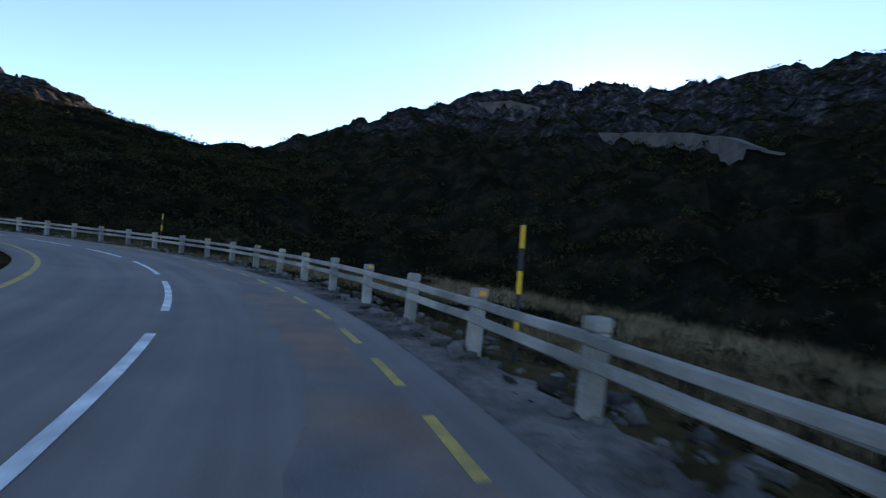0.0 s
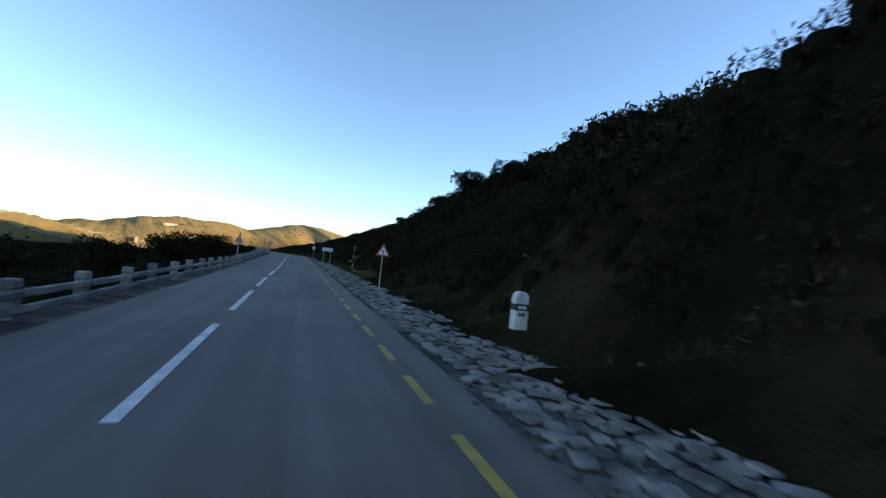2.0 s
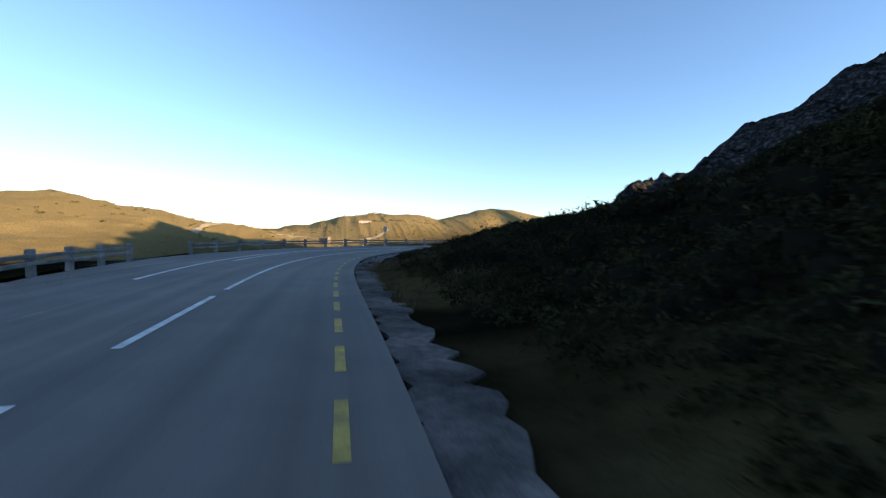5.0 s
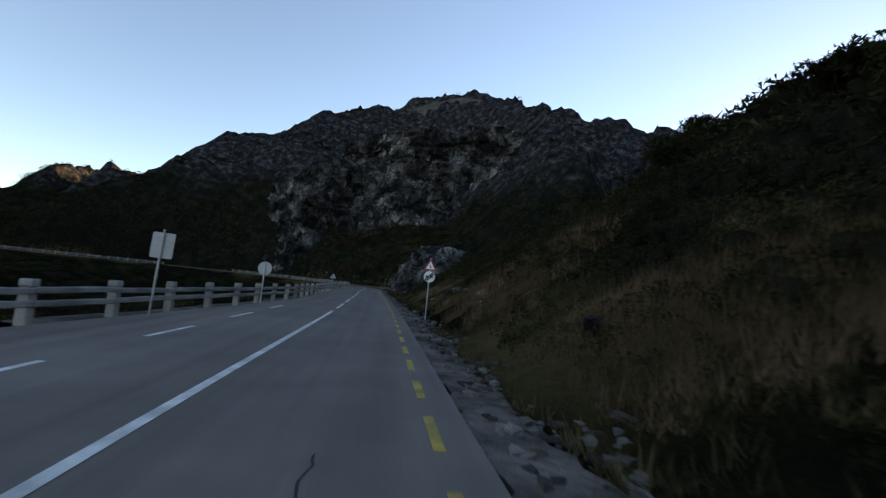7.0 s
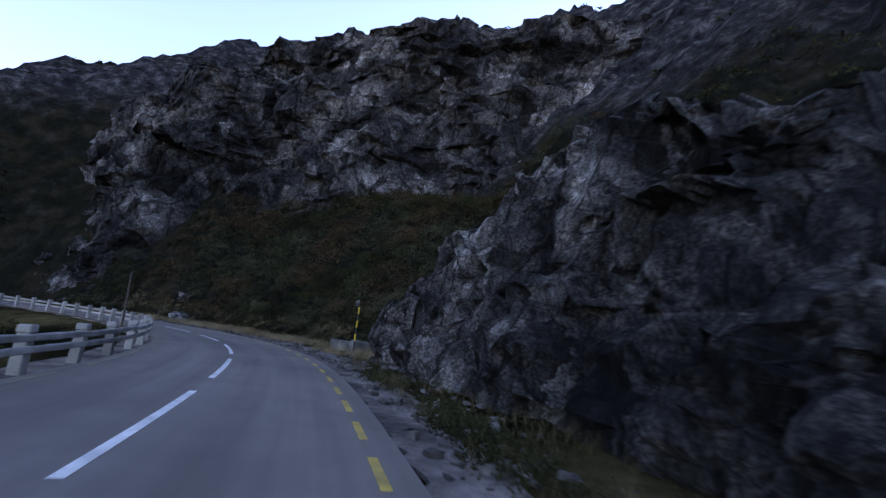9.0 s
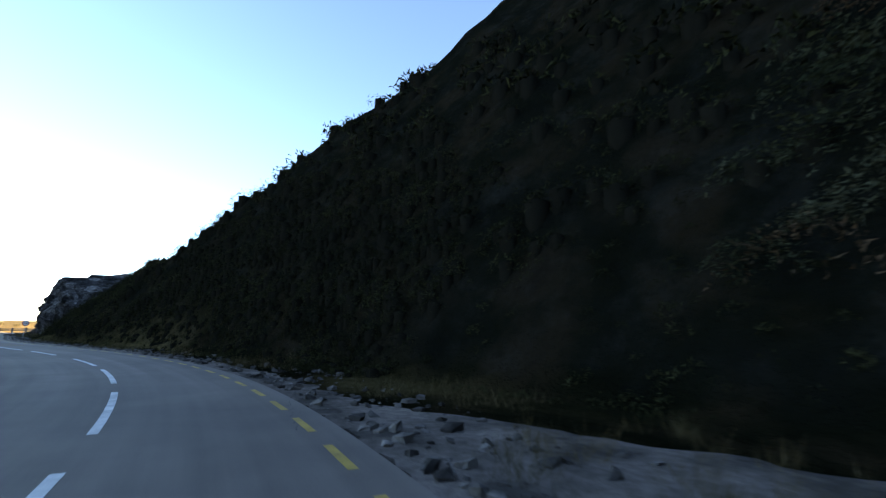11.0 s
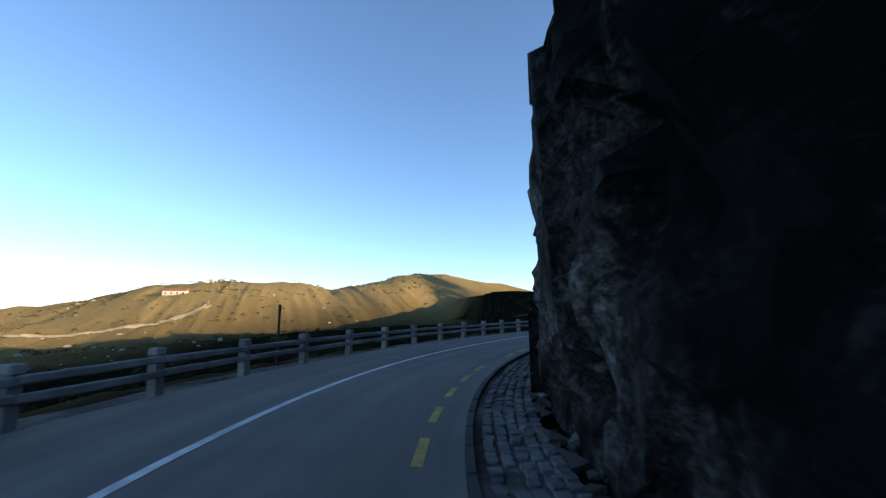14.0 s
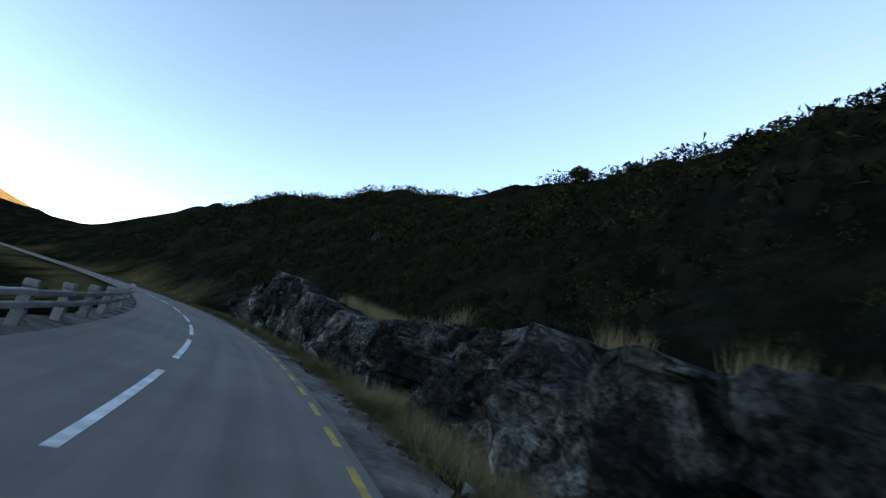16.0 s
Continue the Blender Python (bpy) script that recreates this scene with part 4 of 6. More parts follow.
for n_low, s_low, s_high, low_label in ((6500, 57, 345, "low dark heather thickening towards the foot of the bank"), (2600, 468, 536, "low dark heather below the last rocks of the bank")):
    s_, d_, x_, y_ = scatter(n_low, s_low, s_high, 6.2, 14, lambda s, d, x, y: near_own(s, d, x, y) & (fractal(x, y, 9, 3) > -0.35) & (d > 6.3 + 1.3 * rs.rand(len(d)) + 1.2 * ((s > 222) & (s < 330))), 1.2)
    size = 0.35 + 0.55 * rs.rand(len(x_)) ** 1.6
    cen = np.stack([x_, y_, land(x_, y_) + size * 0.12], 1)
    v, f = leaf_cloud(cen, size, rs, 80, 0.075)
    stuff_of("heath_shrubs", low_label, "shrubs", v, f, LEAF)
    # near-black bodies take the place of shade between the low stems
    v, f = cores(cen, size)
    stuff_of("shrub_shade_core", "dark bodies painted as shade inside the shrubs at the foot of the bank", "undergrowth", v, f, TWIG_AND_SHADE).data.shade_smooth()
s_, d_, x_, y_ = scatter(24650, -2.2, 744.5, 6, 48, heath, 1.1)
z_ = land(x_, y_)
size = (0.55 + 0.75 * rs.rand(len(x_)) ** 1.6) * np.interp(d_, [6, 12, 40], [0.8, 1.15, 1.5])
cen = np.stack([x_, y_, z_ + size * 0.12], 1)
close = d_ < 16
v, f = leaf_cloud(cen[close], size[close], rs, 130, 0.08)
stuff_of("heath_shrubs", "dense dark green heather and broom shrubs on the bank", "shrubs", v, f, LEAF)
v, f = leaf_cloud(cen[~close], size[~close], rs, 28, 0.21)
stuff_of("hillside_shrubs", "dark heather and broom covering the hillside", "shrubs", v, f, LEAF)
# bodies coloured like deep shade fill the nearer shrubs
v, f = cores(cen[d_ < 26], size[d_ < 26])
stuff_of("shrub_shade_core", "dark bodies painted as the shade within the shrubs", "undergrowth", v, f, TWIG_AND_SHADE).data.shade_smooth()

s_, d_, x_, y_ = scatter(3700, 31.3, 672.5, -42, -5, heath, 0.8)
z_ = land(x_, y_)
size = (0.35 + 0.7 * rs.rand(len(x_)) ** 1.5) * np.interp(-d_, [5, 12, 40], [0.7, 1.1, 1.4])
cen = np.stack([x_, y_, z_ + size * 0.1], 1)
v, f = leaf_cloud(cen, size, rs, 38, 0.15)
stuff_of("valley_shrubs", "low dark broom and heather on the valley side", "shrubs", v, f, LEAF)

# tall broom on the slope above the bend
s_, d_, x_, y_ = scatter(4700, 393.6, 460.5, 9.6, 40, lambda s, d, x, y: ~in_rock(s, d) & (fractal(x, y, 9, 3) > -0.3) & ((s < 425.9) | (s > 454.5) | (d < 14)), 0.9)
size = 0.6 + 1.5 * rs.rand(len(x_)) ** 1.8
cen, close = np.stack([x_, y_, land(x_, y_) + size * 0.15], 1), d_ < 15
brown, dark = fractal(x_, y_, 5, 3) > 0.16, fractal(x_ + 90, y_, 6, 3) > 0.06
for pick, leaf_mat, tone in ((brown, BROWN_LEAF, "rusty brown heath"), (dark & ~brown, LEAF, "dark green heather"), (~dark & ~brown, GREY_LEAF, "grey-green broom")):
    v, f = leaf_cloud(cen[close & pick], size[close & pick], rs, 300, 0.06)
    stuff_of("slope_broom", tone + " bushes beside the verge", "shrubs", v, f, leaf_mat)
    v, f = leaf_cloud(cen[~close & pick], size[~close & pick], rs, 140, 0.085)
    stuff_of("slope_broom", tone + " on the slope below the buttress", "shrubs", v, f, leaf_mat)


s_, d_, x_, y_ = scatter(650, 392, 428, 6.2, 10.5, lambda s, d, x, y: (fractal(x, y, 3, 2) > 0.0) & ~((s > 414) & (s < 419.5) & (d < 9.5)), 0.8)
size = 0.22 + 0.38 * rs.rand(len(x_)) ** 1.6
v, f = leaf_cloud(np.stack([x_, y_, np.maximum(land(x_, y_), -0.1) + size * 0.15], 1), size, rs, 150, 0.05)
stuff_of("low_broom", "small grey-green broom plants in the dry grass of the verge", "shrubs", v, f, GREY_LEAF)


# low cover between the shrubs
def low_cover(s, d, x, y):
    return near_own(s, d, x, y) & ~in_rock(s, d) & (fractal(x, y, 6, 3) > -0.22) & (d > np.interp(s, [-86.2, 60.6, 68.4, 172, 181, 388, 394, 430.4, 457.5, 469.5, 532.8, 598.3, 780.5], [5.8, 6.6, 6.4, 6.4, 5.6, 5.6, 9.2, 10, 10, 6, 6.5, 9, 7]))


s_, d_, x_, y_ = scatter(21000, 3.4, 684.5, 5.6, 15, low_cover, 1.3)
size = 0.2 + 0.3 * rs.rand(len(x_)) ** 1.5
v, f = leaf_cloud(np.stack([x_, y_, land(x_, y_) + size * 0.1], 1), size, rs, 38, 0.085)
stuff_of("low_heather", "low brown-green heather covering the bank", "heather", v, f, LEAF)

s_, d_, x_, y_ = scatter(11500, 76, 535, 5.5, 9.5, lambda s, d, x, y: near_own(s, d, x, y) & ~in_rock(s, d) & ((s < 222) | ((s > 284) & (s < 330)) | (s > 470)) & (fractal(x, y, 3, 3) > -0.3), 1.1)
size = 0.14 + 0.24 * rs.rand(len(x_)) ** 1.5
v, f = leaf_cloud(np.stack([x_, y_, np.maximum(land(x_, y_), -0.1) + size * 0.1], 1), size, rs, 26, 0.085)
stuff_of("low_heather", "small dark tufts of heather at the foot of the bank", "heather", v, f, LEAF)

# far slopes: thinner clumps on the mountainsides
n_far = 30000
fx, fy = -560 + 760 * rs.rand(n_far), 40 + 380 * rs.rand(n_far)
fz, fs, fd, frock = land(fx, fy, True)
gx2, gy2 = land(fx + 1.5, fy), land(fx, fy + 1.5)
steepness = np.hypot(gx2 - fz, gy2 - fz) / 1.5
ok = (np.abs(fd) > 40) & (fd > 0) & (steepness < 1.7) & (fractal(fx, fy, 25, 3) > -0.12) & ((fz < 30 + 12 * fractal(fx, fy, 20, 2)) | (rs.rand(n_far) < 0.2) | (np.hypot(fx + 270, fy - 310) > 130))
cen = np.stack([fx, fy, fz + 0.15], 1)[ok]
size = (0.8 + 1.2 * rs.rand(ok.sum()) ** 2)
v, f = leaf_cloud(cen, size, rs, 18, 0.33)
stuff_of("mountain_scrub", "dark scrub in patches on the mountainside", "scrub", v, f, LEAF)


def tufts(n, where, label, mat, tall=0.36, blades=22, top=None):
    s, d, x, y = where
    z = land(x, y) if top is None else np.maximum(land(x, y), [top(q) - 0.05 for q in s])
    k = len(x)
    root = np.stack([x, y, np.maximum(z, -0.1) - 0.03], 1)[:, None] + rs.randn(k, blades, 3) * [0.13, 0.13, 0]
    tip = root + rs.randn(k, blades, 3) * [0.17, 0.17, 0.05] + np.array([0, 0, tall]) * (0.5 + 0.9 * rs.rand(k, blades, 1))
    side = rs.randn(k, blades, 3) * [0.0028, 0.0028, 0]
    v = np.stack([root - side, root + side, tip], 2).reshape(-1, 3)
    return stuff_of("dry_grass", label, "grass", v, np.arange(len(v)).reshape(-1, 3), mat)


def verge(s, d, x, y):
    want = np.interp(s, [-86.2, 31.3, 66.8, 74.4, 172, 181, 229, 279.3, 285.4, 398.9, 424.4, 454.5, 529.8, 546.7, 576.4, 598.3, 607.1, 780.5], [0.3, 0.3, 0.1, 0.3, 0.3, 0.2, 0.15, 0.15, 0.45, 0.8, 0.7, 0.6, 0.4, 0.45, 0.5, 0.9, 1, 1])
    patch = fractal(x, y, 5, 3) + 0.5
    return near_own(s, d, x, y) & (patch * 1.25 < want + 0.25) & (d > np.where((s > 68.4) & (s < 172), 5.75, np.where((s > 229) & (s < 280.8), 5.0, np.where(s > 634.5, 4.1, np.where(s > 570.4, 4.9, np.where((s > 388.2) & (s < 421.4), 5.5, 4.3))))))


tufts(0, scatter(11370, 4.8, 708.5, 4.3, 8.6, verge, 1.3), "dry straw-coloured grass tufts on the verge", DRY)
tufts(0, scatter(4080, 599.4, 684.5, 4.9, 13, lambda s, d, x, y: near_own(s, d, x, y) & ((s < 638) | (d < 8.5)), 1.0), "tall bleached grass on the roadside bank", BLEACHED, 0.45, 26)
tufts(0, scatter(8000, 385.5, 457.5, 4.2, 10.5, lambda s, d, x, y: near_own(s, d, x, y) & (d > np.interp(s, [385.5, 390.9, 418.4, 427.4], [4.3, 5.2, 5.2, 4.4])) & (fractal(x, y, 4, 2) > -0.1) & ((s < 428.9) | (s > 457.5) | (d > 9)), 1.2), "yellowing grass along the verge of the bend", BLEACHED, 0.42, 20)
tufts(0, scatter(3540, 48.2, 672.5, -6.5, -3.9, lambda s, d, x, y: near_own(s, d, x, y) & (fractal(x, y, 4, 2) > 0) & (d < -4.1 - 7 * ((s > 223) & (s < 295.8))), 1.0), "sparse dry grass along the guard rail", DRY, 0.25, 8)
# fine dark heather right up to the verge, and a straw patch beyond the first rail
s_, d_, x_, y_ = scatter(6580, 313.7, 382.7, 4.25, 10, lambda s, d, x, y: near_own(s, d, x, y) & ~in_rock(s, d) & (fractal(x, y, 3, 2) > -0.25), 1.2)
size = 0.18 + 0.25 * rs.rand(len(x_)) ** 1.5
v, f = leaf_cloud(np.stack([x_, y_, np.maximum(land(x_, y_), -0.1) + size * 0.1], 1), size, rs, 42, 0.062)
stuff_of("low_heather", "dense low dark heather beside the asphalt", "heather", v, f, LEAF)
tufts(0, scatter(3800, 3.4, 41.5, 6.2, 15, lambda s, d, x, y: fractal(x, y, 6, 3) > -0.05, 1.0), "pale straw grass below the first guard rail", BLEACHED, 0.32, 16)
tufts(0, scatter(1400, 598.3, 619.9, 9, 20, lambda s, d, x, y: near_own(s, d, x, y) & (fractal(x, y, 5, 2) > 0.05), 1.0), "tall bleached grass above the rock mound", BLEACHED, 0.5, 32)
tufts(0, scatter(2600, 612, 662, 6.6, 13, lambda s, d, x, y: near_own(s, d, x, y) & (fractal(x, y, 4, 2) > -0.05) & ((s < 638) | (d < 8.8)), 1.2), "tall pale grass hanging over the rock bank", BLEACHED, 0.62, 34)
tufts(0, scatter(700, 614, 622.5, 4.7, 8, lambda s, d, x, y: near_own(s, d, x, y), 1.0), "tall pale grass between the rock mound and the rock bank", BLEACHED, 0.7, 40)
tufts(0, scatter(900, 624, 668, 7.0, 8.8, lambda s, d, x, y: near_own(s, d, x, y) & (fractal(x, y, 2.5, 2) > 0.05), 1.0), "pale grass clumps growing on top of the rock bank", BLEACHED, 0.55, 36, BANK_TOP)
RUSSET = island_tint(material("russet grass", (0.17, 0.105, 0.066), 0.95, spread=0.3, size=1.5, fine=12, bump=0.0, second=(0.09, 0.058, 0.032), mix_size=0.4, spec=0.0), 0.6, 1.35)
tufts(0, scatter(4590, 282.3, 328.3, 5.4, 11, lambda s, d, x, y: near_own(s, d, x, y) & (fractal(x, y, 5, 2) > -0.12), 1.0), "soft russet grass on the verge before the signpost", RUSSET, 0.42, 26)
tufts(0, scatter(1780, 634.5, 686.9, 3.9, 5.6, lambda s, d, x, y: near_own(s, d, x, y), 1.0), "straw grass at the foot of the rock bank", DRY, 0.3, 22)
tufts(0, scatter(1420, 613.5, 650.9, 4.8, 6.8, lambda s, d, x, y: near_own(s, d, x, y), 1.0), "soft bleached grass in front of the rock bank", BLEACHED, 0.5, 30)

# ---- paint on the asphalt ----
def line_on_road(name, knots, width, mat, label="", z=0.006, owner=None):
    """A painted line through knots (metres along, metres to the right)."""
    ks, kd = zip(*knots)
    mid = lambda u: np.interp(u, ks, kd)
    me = strip(name, ks[0], ks[-1], lambda u: mid(u) - width / 2, lambda u: mid(u) + width / 2, z, mat, 0.8)
    return child(name, me, owner or marks, label)


lane = [(220, -3.4), (229, -4.0), (241, -4.7), (250, -4.7), (254, -3.9), (259, -3.3), (270, -2.6), (279, -2.35)]
line_on_road("turning_lane_line", lane, 0.16, WHITE_PAINT, "worn white line round the turning lane")
line_on_road("turning_lane_line", [(s, d + 0.85) for s, d in lane[1:5]], 0.16, WHITE_PAINT, "worn white line round the turning lane")
for s in (289.5, 294.5, 299.5, 304.5):
    line_on_road("short_dash", [(s, -2.45), (s + 2.2, -2.4)], 0.12, WHITE_PAINT, "short white dash")
for s in np.arange(612, 638, 3.5):
    line_on_road("beside_dash", [(s, 0.28), (s + 2.0, 0.28)], 0.1, WHITE_PAINT, "white dash beside the solid line")
FADED_YELLOW = material("faded yellow paint", (0.2, 0.165, 0.09), 0.8, spread=0.3, size=7, fine=60, bump=0.1, second=(0.115, 0.11, 0.1), mix_size=1.2)
line_on_road("faded_edge_line", [(-20, -2.9), (31, -2.9), (52, -2.3)], 0.14, YELLOW_PAINT, "curved yellow edge line")
for s in np.arange(116, 214, 6.0):
    line_on_road("faded_edge_line", [(s, -2.55), (s + 4.2, -2.6)], 0.12, FADED_YELLOW, "faded yellow edge line")
for s in np.arange(349, 454, 6.0):
    line_on_road("faded_edge_line", [(s, -2.75), (s + 4.6, -2.75)], 0.12, FADED_YELLOW, "faded yellow edge line")

TAR = material("dark crack", (0.022, 0.022, 0.024), 0.8, spread=0.3, size=8, fine=50, bump=0.2)

RUST = material("brown stained asphalt", (0.17, 0.105, 0.07), 0.85, spread=0.3, size=2, fine=60, bump=0.25, second=(0.1, 0.09, 0.085), mix_size=0.6)
rs = np.random.RandomState(91)
crack_v, crack_f = [], []
for i in range(48):
    s, d = rs.uniform(2, 640), rs.uniform(-2.2, 3.2)
    way = rs.choice([0.0, 0.0, 1.2]) + rs.randn() * 0.3
    n = rs.randint(8, 22)
    pts = []
    for k in range(n):
        pts.append((s, d))
        s += 0.17 * math.cos(way) + rs.randn() * 0.03
        d += 0.17 * math.sin(way) * rs.choice([1, 1, 0.3]) + rs.randn() * 0.055
    d_ = np.array([q[1] for q in pts])
    if d_.max() > 3.4 or d_.min() < -2.2:
        continue
    x, y, _ = at(np.array([q[0] for q in pts]), d_)
    w = 0.004 + 0.01 * rs.rand(n)
    o = len(crack_v)
    crack_v += [(a, b, 0.0045) for a, b in zip(x - w, y)] + [(a, b, 0.0045) for a, b in zip(x + w, y + w)]
    crack_f += [(o + k, o + n + k, o + n + k + 1, o + k + 1) for k in range(n - 1)]
cracks = tagged(new("road_cracks", mesh_of("road_cracks", crack_v, crack_f, TAR)), "thin jagged dark cracks in the asphalt", "cracks", kind="structure")
for s0, s1, da, db in ((3.4, 43.2, 1.7, 2.8), (178, 196, 1.0, 3.4), (499.6, 520.7, 0.3, 2.2)):
    child("stained_strip", strip("stained_strip", s0, s1, lambda u, q=da: q + 0.18 * np.sin(u * 0.7), lambda u, q=db: q + 0.15 * np.sin(u * 0.9 + 1), 0.0028, RUST, 0.5, 0, 0.15, 3), road, "brown stained asphalt")

# ---- the edge of the road: bed, kerb shadow strip, gutters ----
BED = material("trodden grit", (0.165, 0.138, 0.122), 0.95, spread=0.45, size=8, fine=40, bump=0.9, second=(0.06, 0.053, 0.047), mix_size=0.9, spec=0.0)
bed = tagged(new("verge", strip("verge", -30.2, 708.5, lambda u: right_edge(u) - 0.05, lambda u: np.interp(u, [-30.2, 48.2, 56.9, 77.4, 86.5, 122.2, 144.7, 151, 172, 184, 306.3, 317.4, 354.9, 371.6, 388.2, 424, 439.4, 454.5, 463.5, 708.5], [4.6, 4.9, 6.7, 6.7, 5.8, 6.6, 6.4, 5.0, 5.0, 4.4, 4.3, 4.0, 4.0, 4.5, 5.5, 5.2, 9.5, 9.5, 4.6, 4.2]), -0.035, BED, 0.3, 0.1, 0.4, 5)),
             "grey gritty verge beside the asphalt", "verge", kind="structure")
left_bed = tagged(new("verge", strip("verge", 31.3, 684.5, lambda u: left_edge(u) - 0.9, lambda u: left_edge(u) + 0.1, -0.05, BED, 0.8, 0.1, 0.25, 6)),
                  "narrow gritty verge along the guard rail", "verge", kind="structure")
# dark kerb strip stands in for the shadow in the channel beside the asphalt
KERB_SHADE = material("kerb channel shade", (0.035, 0.034, 0.034), 0.85, spread=0.3, size=5, fine=40, bump=0.5)
for s0, s1 in ((229, 285.4), (538.3, 632.4)):
    s = s0
    while s < s1:
        child("kerb_shade_strip", strip("kerb_shade_strip", s, s + 0.94, lambda u: right_edge(u) + 0.005, lambda u: right_edge(u) + 0.1, 0.035 + 0.012 * rs.rand(), KERB_SHADE, 0.5, 0.2), road, "kerb edging painted dark as the channel shadow")
        s += 1.0


def slab_mesh(name, seed, mat, thick=0.09):
    """An irregular flat stone, about one across, with a rounded rim."""
    q = np.random.RandomState(seed)
    corners = [(sx * (0.47 - 0.09 * q.rand()), sy * (0.47 - 0.09 * q.rand())) for sx, sy in ((1, 1), (-1, 1), (-1, -1), (1, -1))]
    low = []
    for k in range(4):
        (x, y), (xa, ya), (xb, yb) = corners[k], corners[k - 1], corners[(k + 1) % 4]
        u, w = 0.08 + 0.14 * q.rand(), 0.08 + 0.14 * q.rand()
        low += [(x + (xa - x) * u, y + (ya - y) * u, -thick), (x + (xb - x) * w, y + (yb - y) * w, -thick)]
    sides = 8
    mid = [(x, y, thick * 0.1) for x, y, z in low]
    top = [(x * 0.92, y * 0.92, thick * (0.25 + 0.3 * q.rand())) for x, y, z in low]
    f = [(i, (i + 1) % sides, sides + (i + 1) % sides, sides + i) for i in range(sides)]
    f += [(sides + i, sides + (i + 1) % sides, 2 * sides + (i + 1) % sides, 2 * sides + i) for i in range(sides)]
    f.append(tuple(range(2 * sides, 3 * sides)))
    return mesh_of(name, low + mid + top, f, mat)


GUTTER_STONE = material("gutter granite", (0.24, 0.205, 0.18), 0.85, spread=0.3, size=4, fine=30, bump=0.6, second=(0.07, 0.062, 0.057), mix_size=2.2, rand=0.45)
COBBLE = material("granite cobble", (0.13, 0.125, 0.12), 0.85, spread=0.3, size=5, fine=40, bump=0.5, second=(0.07, 0.068, 0.066), mix_size=2.0, rand=0.4)
SLABS = [slab_mesh("stone", q, GUTTER_STONE, 0.12) for q in range(8)]
COBBLES = [slab_mesh("cobble", 40 + q, COBBLE, 0.25) for q in range(5)]


def paving(owner, name, meshes, s0, s1, d0, d1, size, part_from, part_to, label, mat, tilt=0.0, gap=1.02, long=1.25):
    """Laid stones: those between part_from and part_to are pieces of their own, the rest one joined part."""
    q = np.random.RandomState(int(s0))
    jv, jf, made = [], [], 0
    rows_ = max(1, int((d1 - d0) / size))
    for r in range(rows_):
        d = d0 + (r + 0.5) * (d1 - d0) / rows_
        s = s0 + q.rand() * size
        while s < s1:
            ln = size * long * ((0.55 + 0.8 * q.rand()) if long > 1.3 else (0.75 + 0.55 * q.rand()))
            dd = d + q.randn() * size * (0.24 if long > 1.3 else 0.06)
            dd += float(right_edge(s)) - 3.55
            x, y, h = at(s + ln / 2, dd)
            z = -0.02 + tilt * (dd - d0) + q.randn() * 0.016
            m = pose(float(x), float(y), z, q.randn() * 2.5, q.randn() * 2.5, math.degrees(float(h)) + q.choice([0, 90, 180, 270]) * 0 + q.choice([0, 180]) + q.randn() * (24 if long > 1.3 else 5)) @ Matrix.Diagonal((size * gap * (0.92 + 0.15 * q.rand()), ln * gap, size * 1.0, 1))
            me = meshes[q.randint(len(meshes))]
            if part_from <= s < part_to and made < 300:
                child(name, me, owner, m=m)
                made += 1
            else:
                o = len(jv)
                jv += [tuple(m @ v.co) for v in me.vertices]
                jf += [tuple(o + i for i in p.vertices) for p in me.polygons]
            s += ln
    if jv:
        rest = child(name + "_rows", mesh_of(name + "_rows", jv, jf, mat), owner, label)
        rest["kind"] = "stuff"


gutter = thing("stone_gutter", "shallow roadside gutter paved with irregular pale granite stones", "gutter", kind="structure")
paving(gutter, "stone", SLABS, 74.4, 148, 3.75, 5.6, 0.24, 109.6, 128.5, "rows of irregular granite stones", GUTTER_STONE, 0.03, 1.04, 1.35)
narrow = thing("stone_gutter", "narrow continuation of the gutter in irregular granite stones", "gutter", kind="structure")
paving(narrow, "stone", SLABS, 148, 173.5, 3.75, 4.7, 0.22, 148, 166, "rows of irregular granite stones", GUTTER_STONE, 0.03, 1.04, 1.35)
cobbled = thing("cobbled_gutter", "cobbled gutter inside the bend, dirty grey granite", "gutter", kind="structure")
paving(cobbled, "cobble", COBBLES, 229, 282.3, 3.76, 4.7, 0.15, 244.5, 254.1, "rows of grey cobbles", COBBLE, 0.02, 0.98, 1.1)
cobbled_b = thing("cobbled_gutter", "cobbled gutter below the rock face, grey granite setts", "gutter", kind="structure")
paving(cobbled_b, "cobble", COBBLES, 560.1, 633.5, 3.76, 4.62, 0.15, 585.9, 594.9, "rows of grey cobbles", COBBLE, 0.02, 0.98, 1.1)
for s in np.arange(560.1, 598.3, 1.05):
    child("edge_stone", strip("edge_stone", s, s + 1.0, 4.66, 4.8, 0.06 + 0.02 * rs.rand(), COBBLE, 0.5, 0.2), cobbled_b, "grey edging stone")
broken = thing("broken_gutter", "broken stone gutter half buried in grit", "gutter", kind="structure")
paving(broken, "stone", SLABS, 487.5, 532.8, 3.8, 4.6, 0.2, 511.6, 529.8, "rows of broken stones", GUTTER_STONE, 0.05)


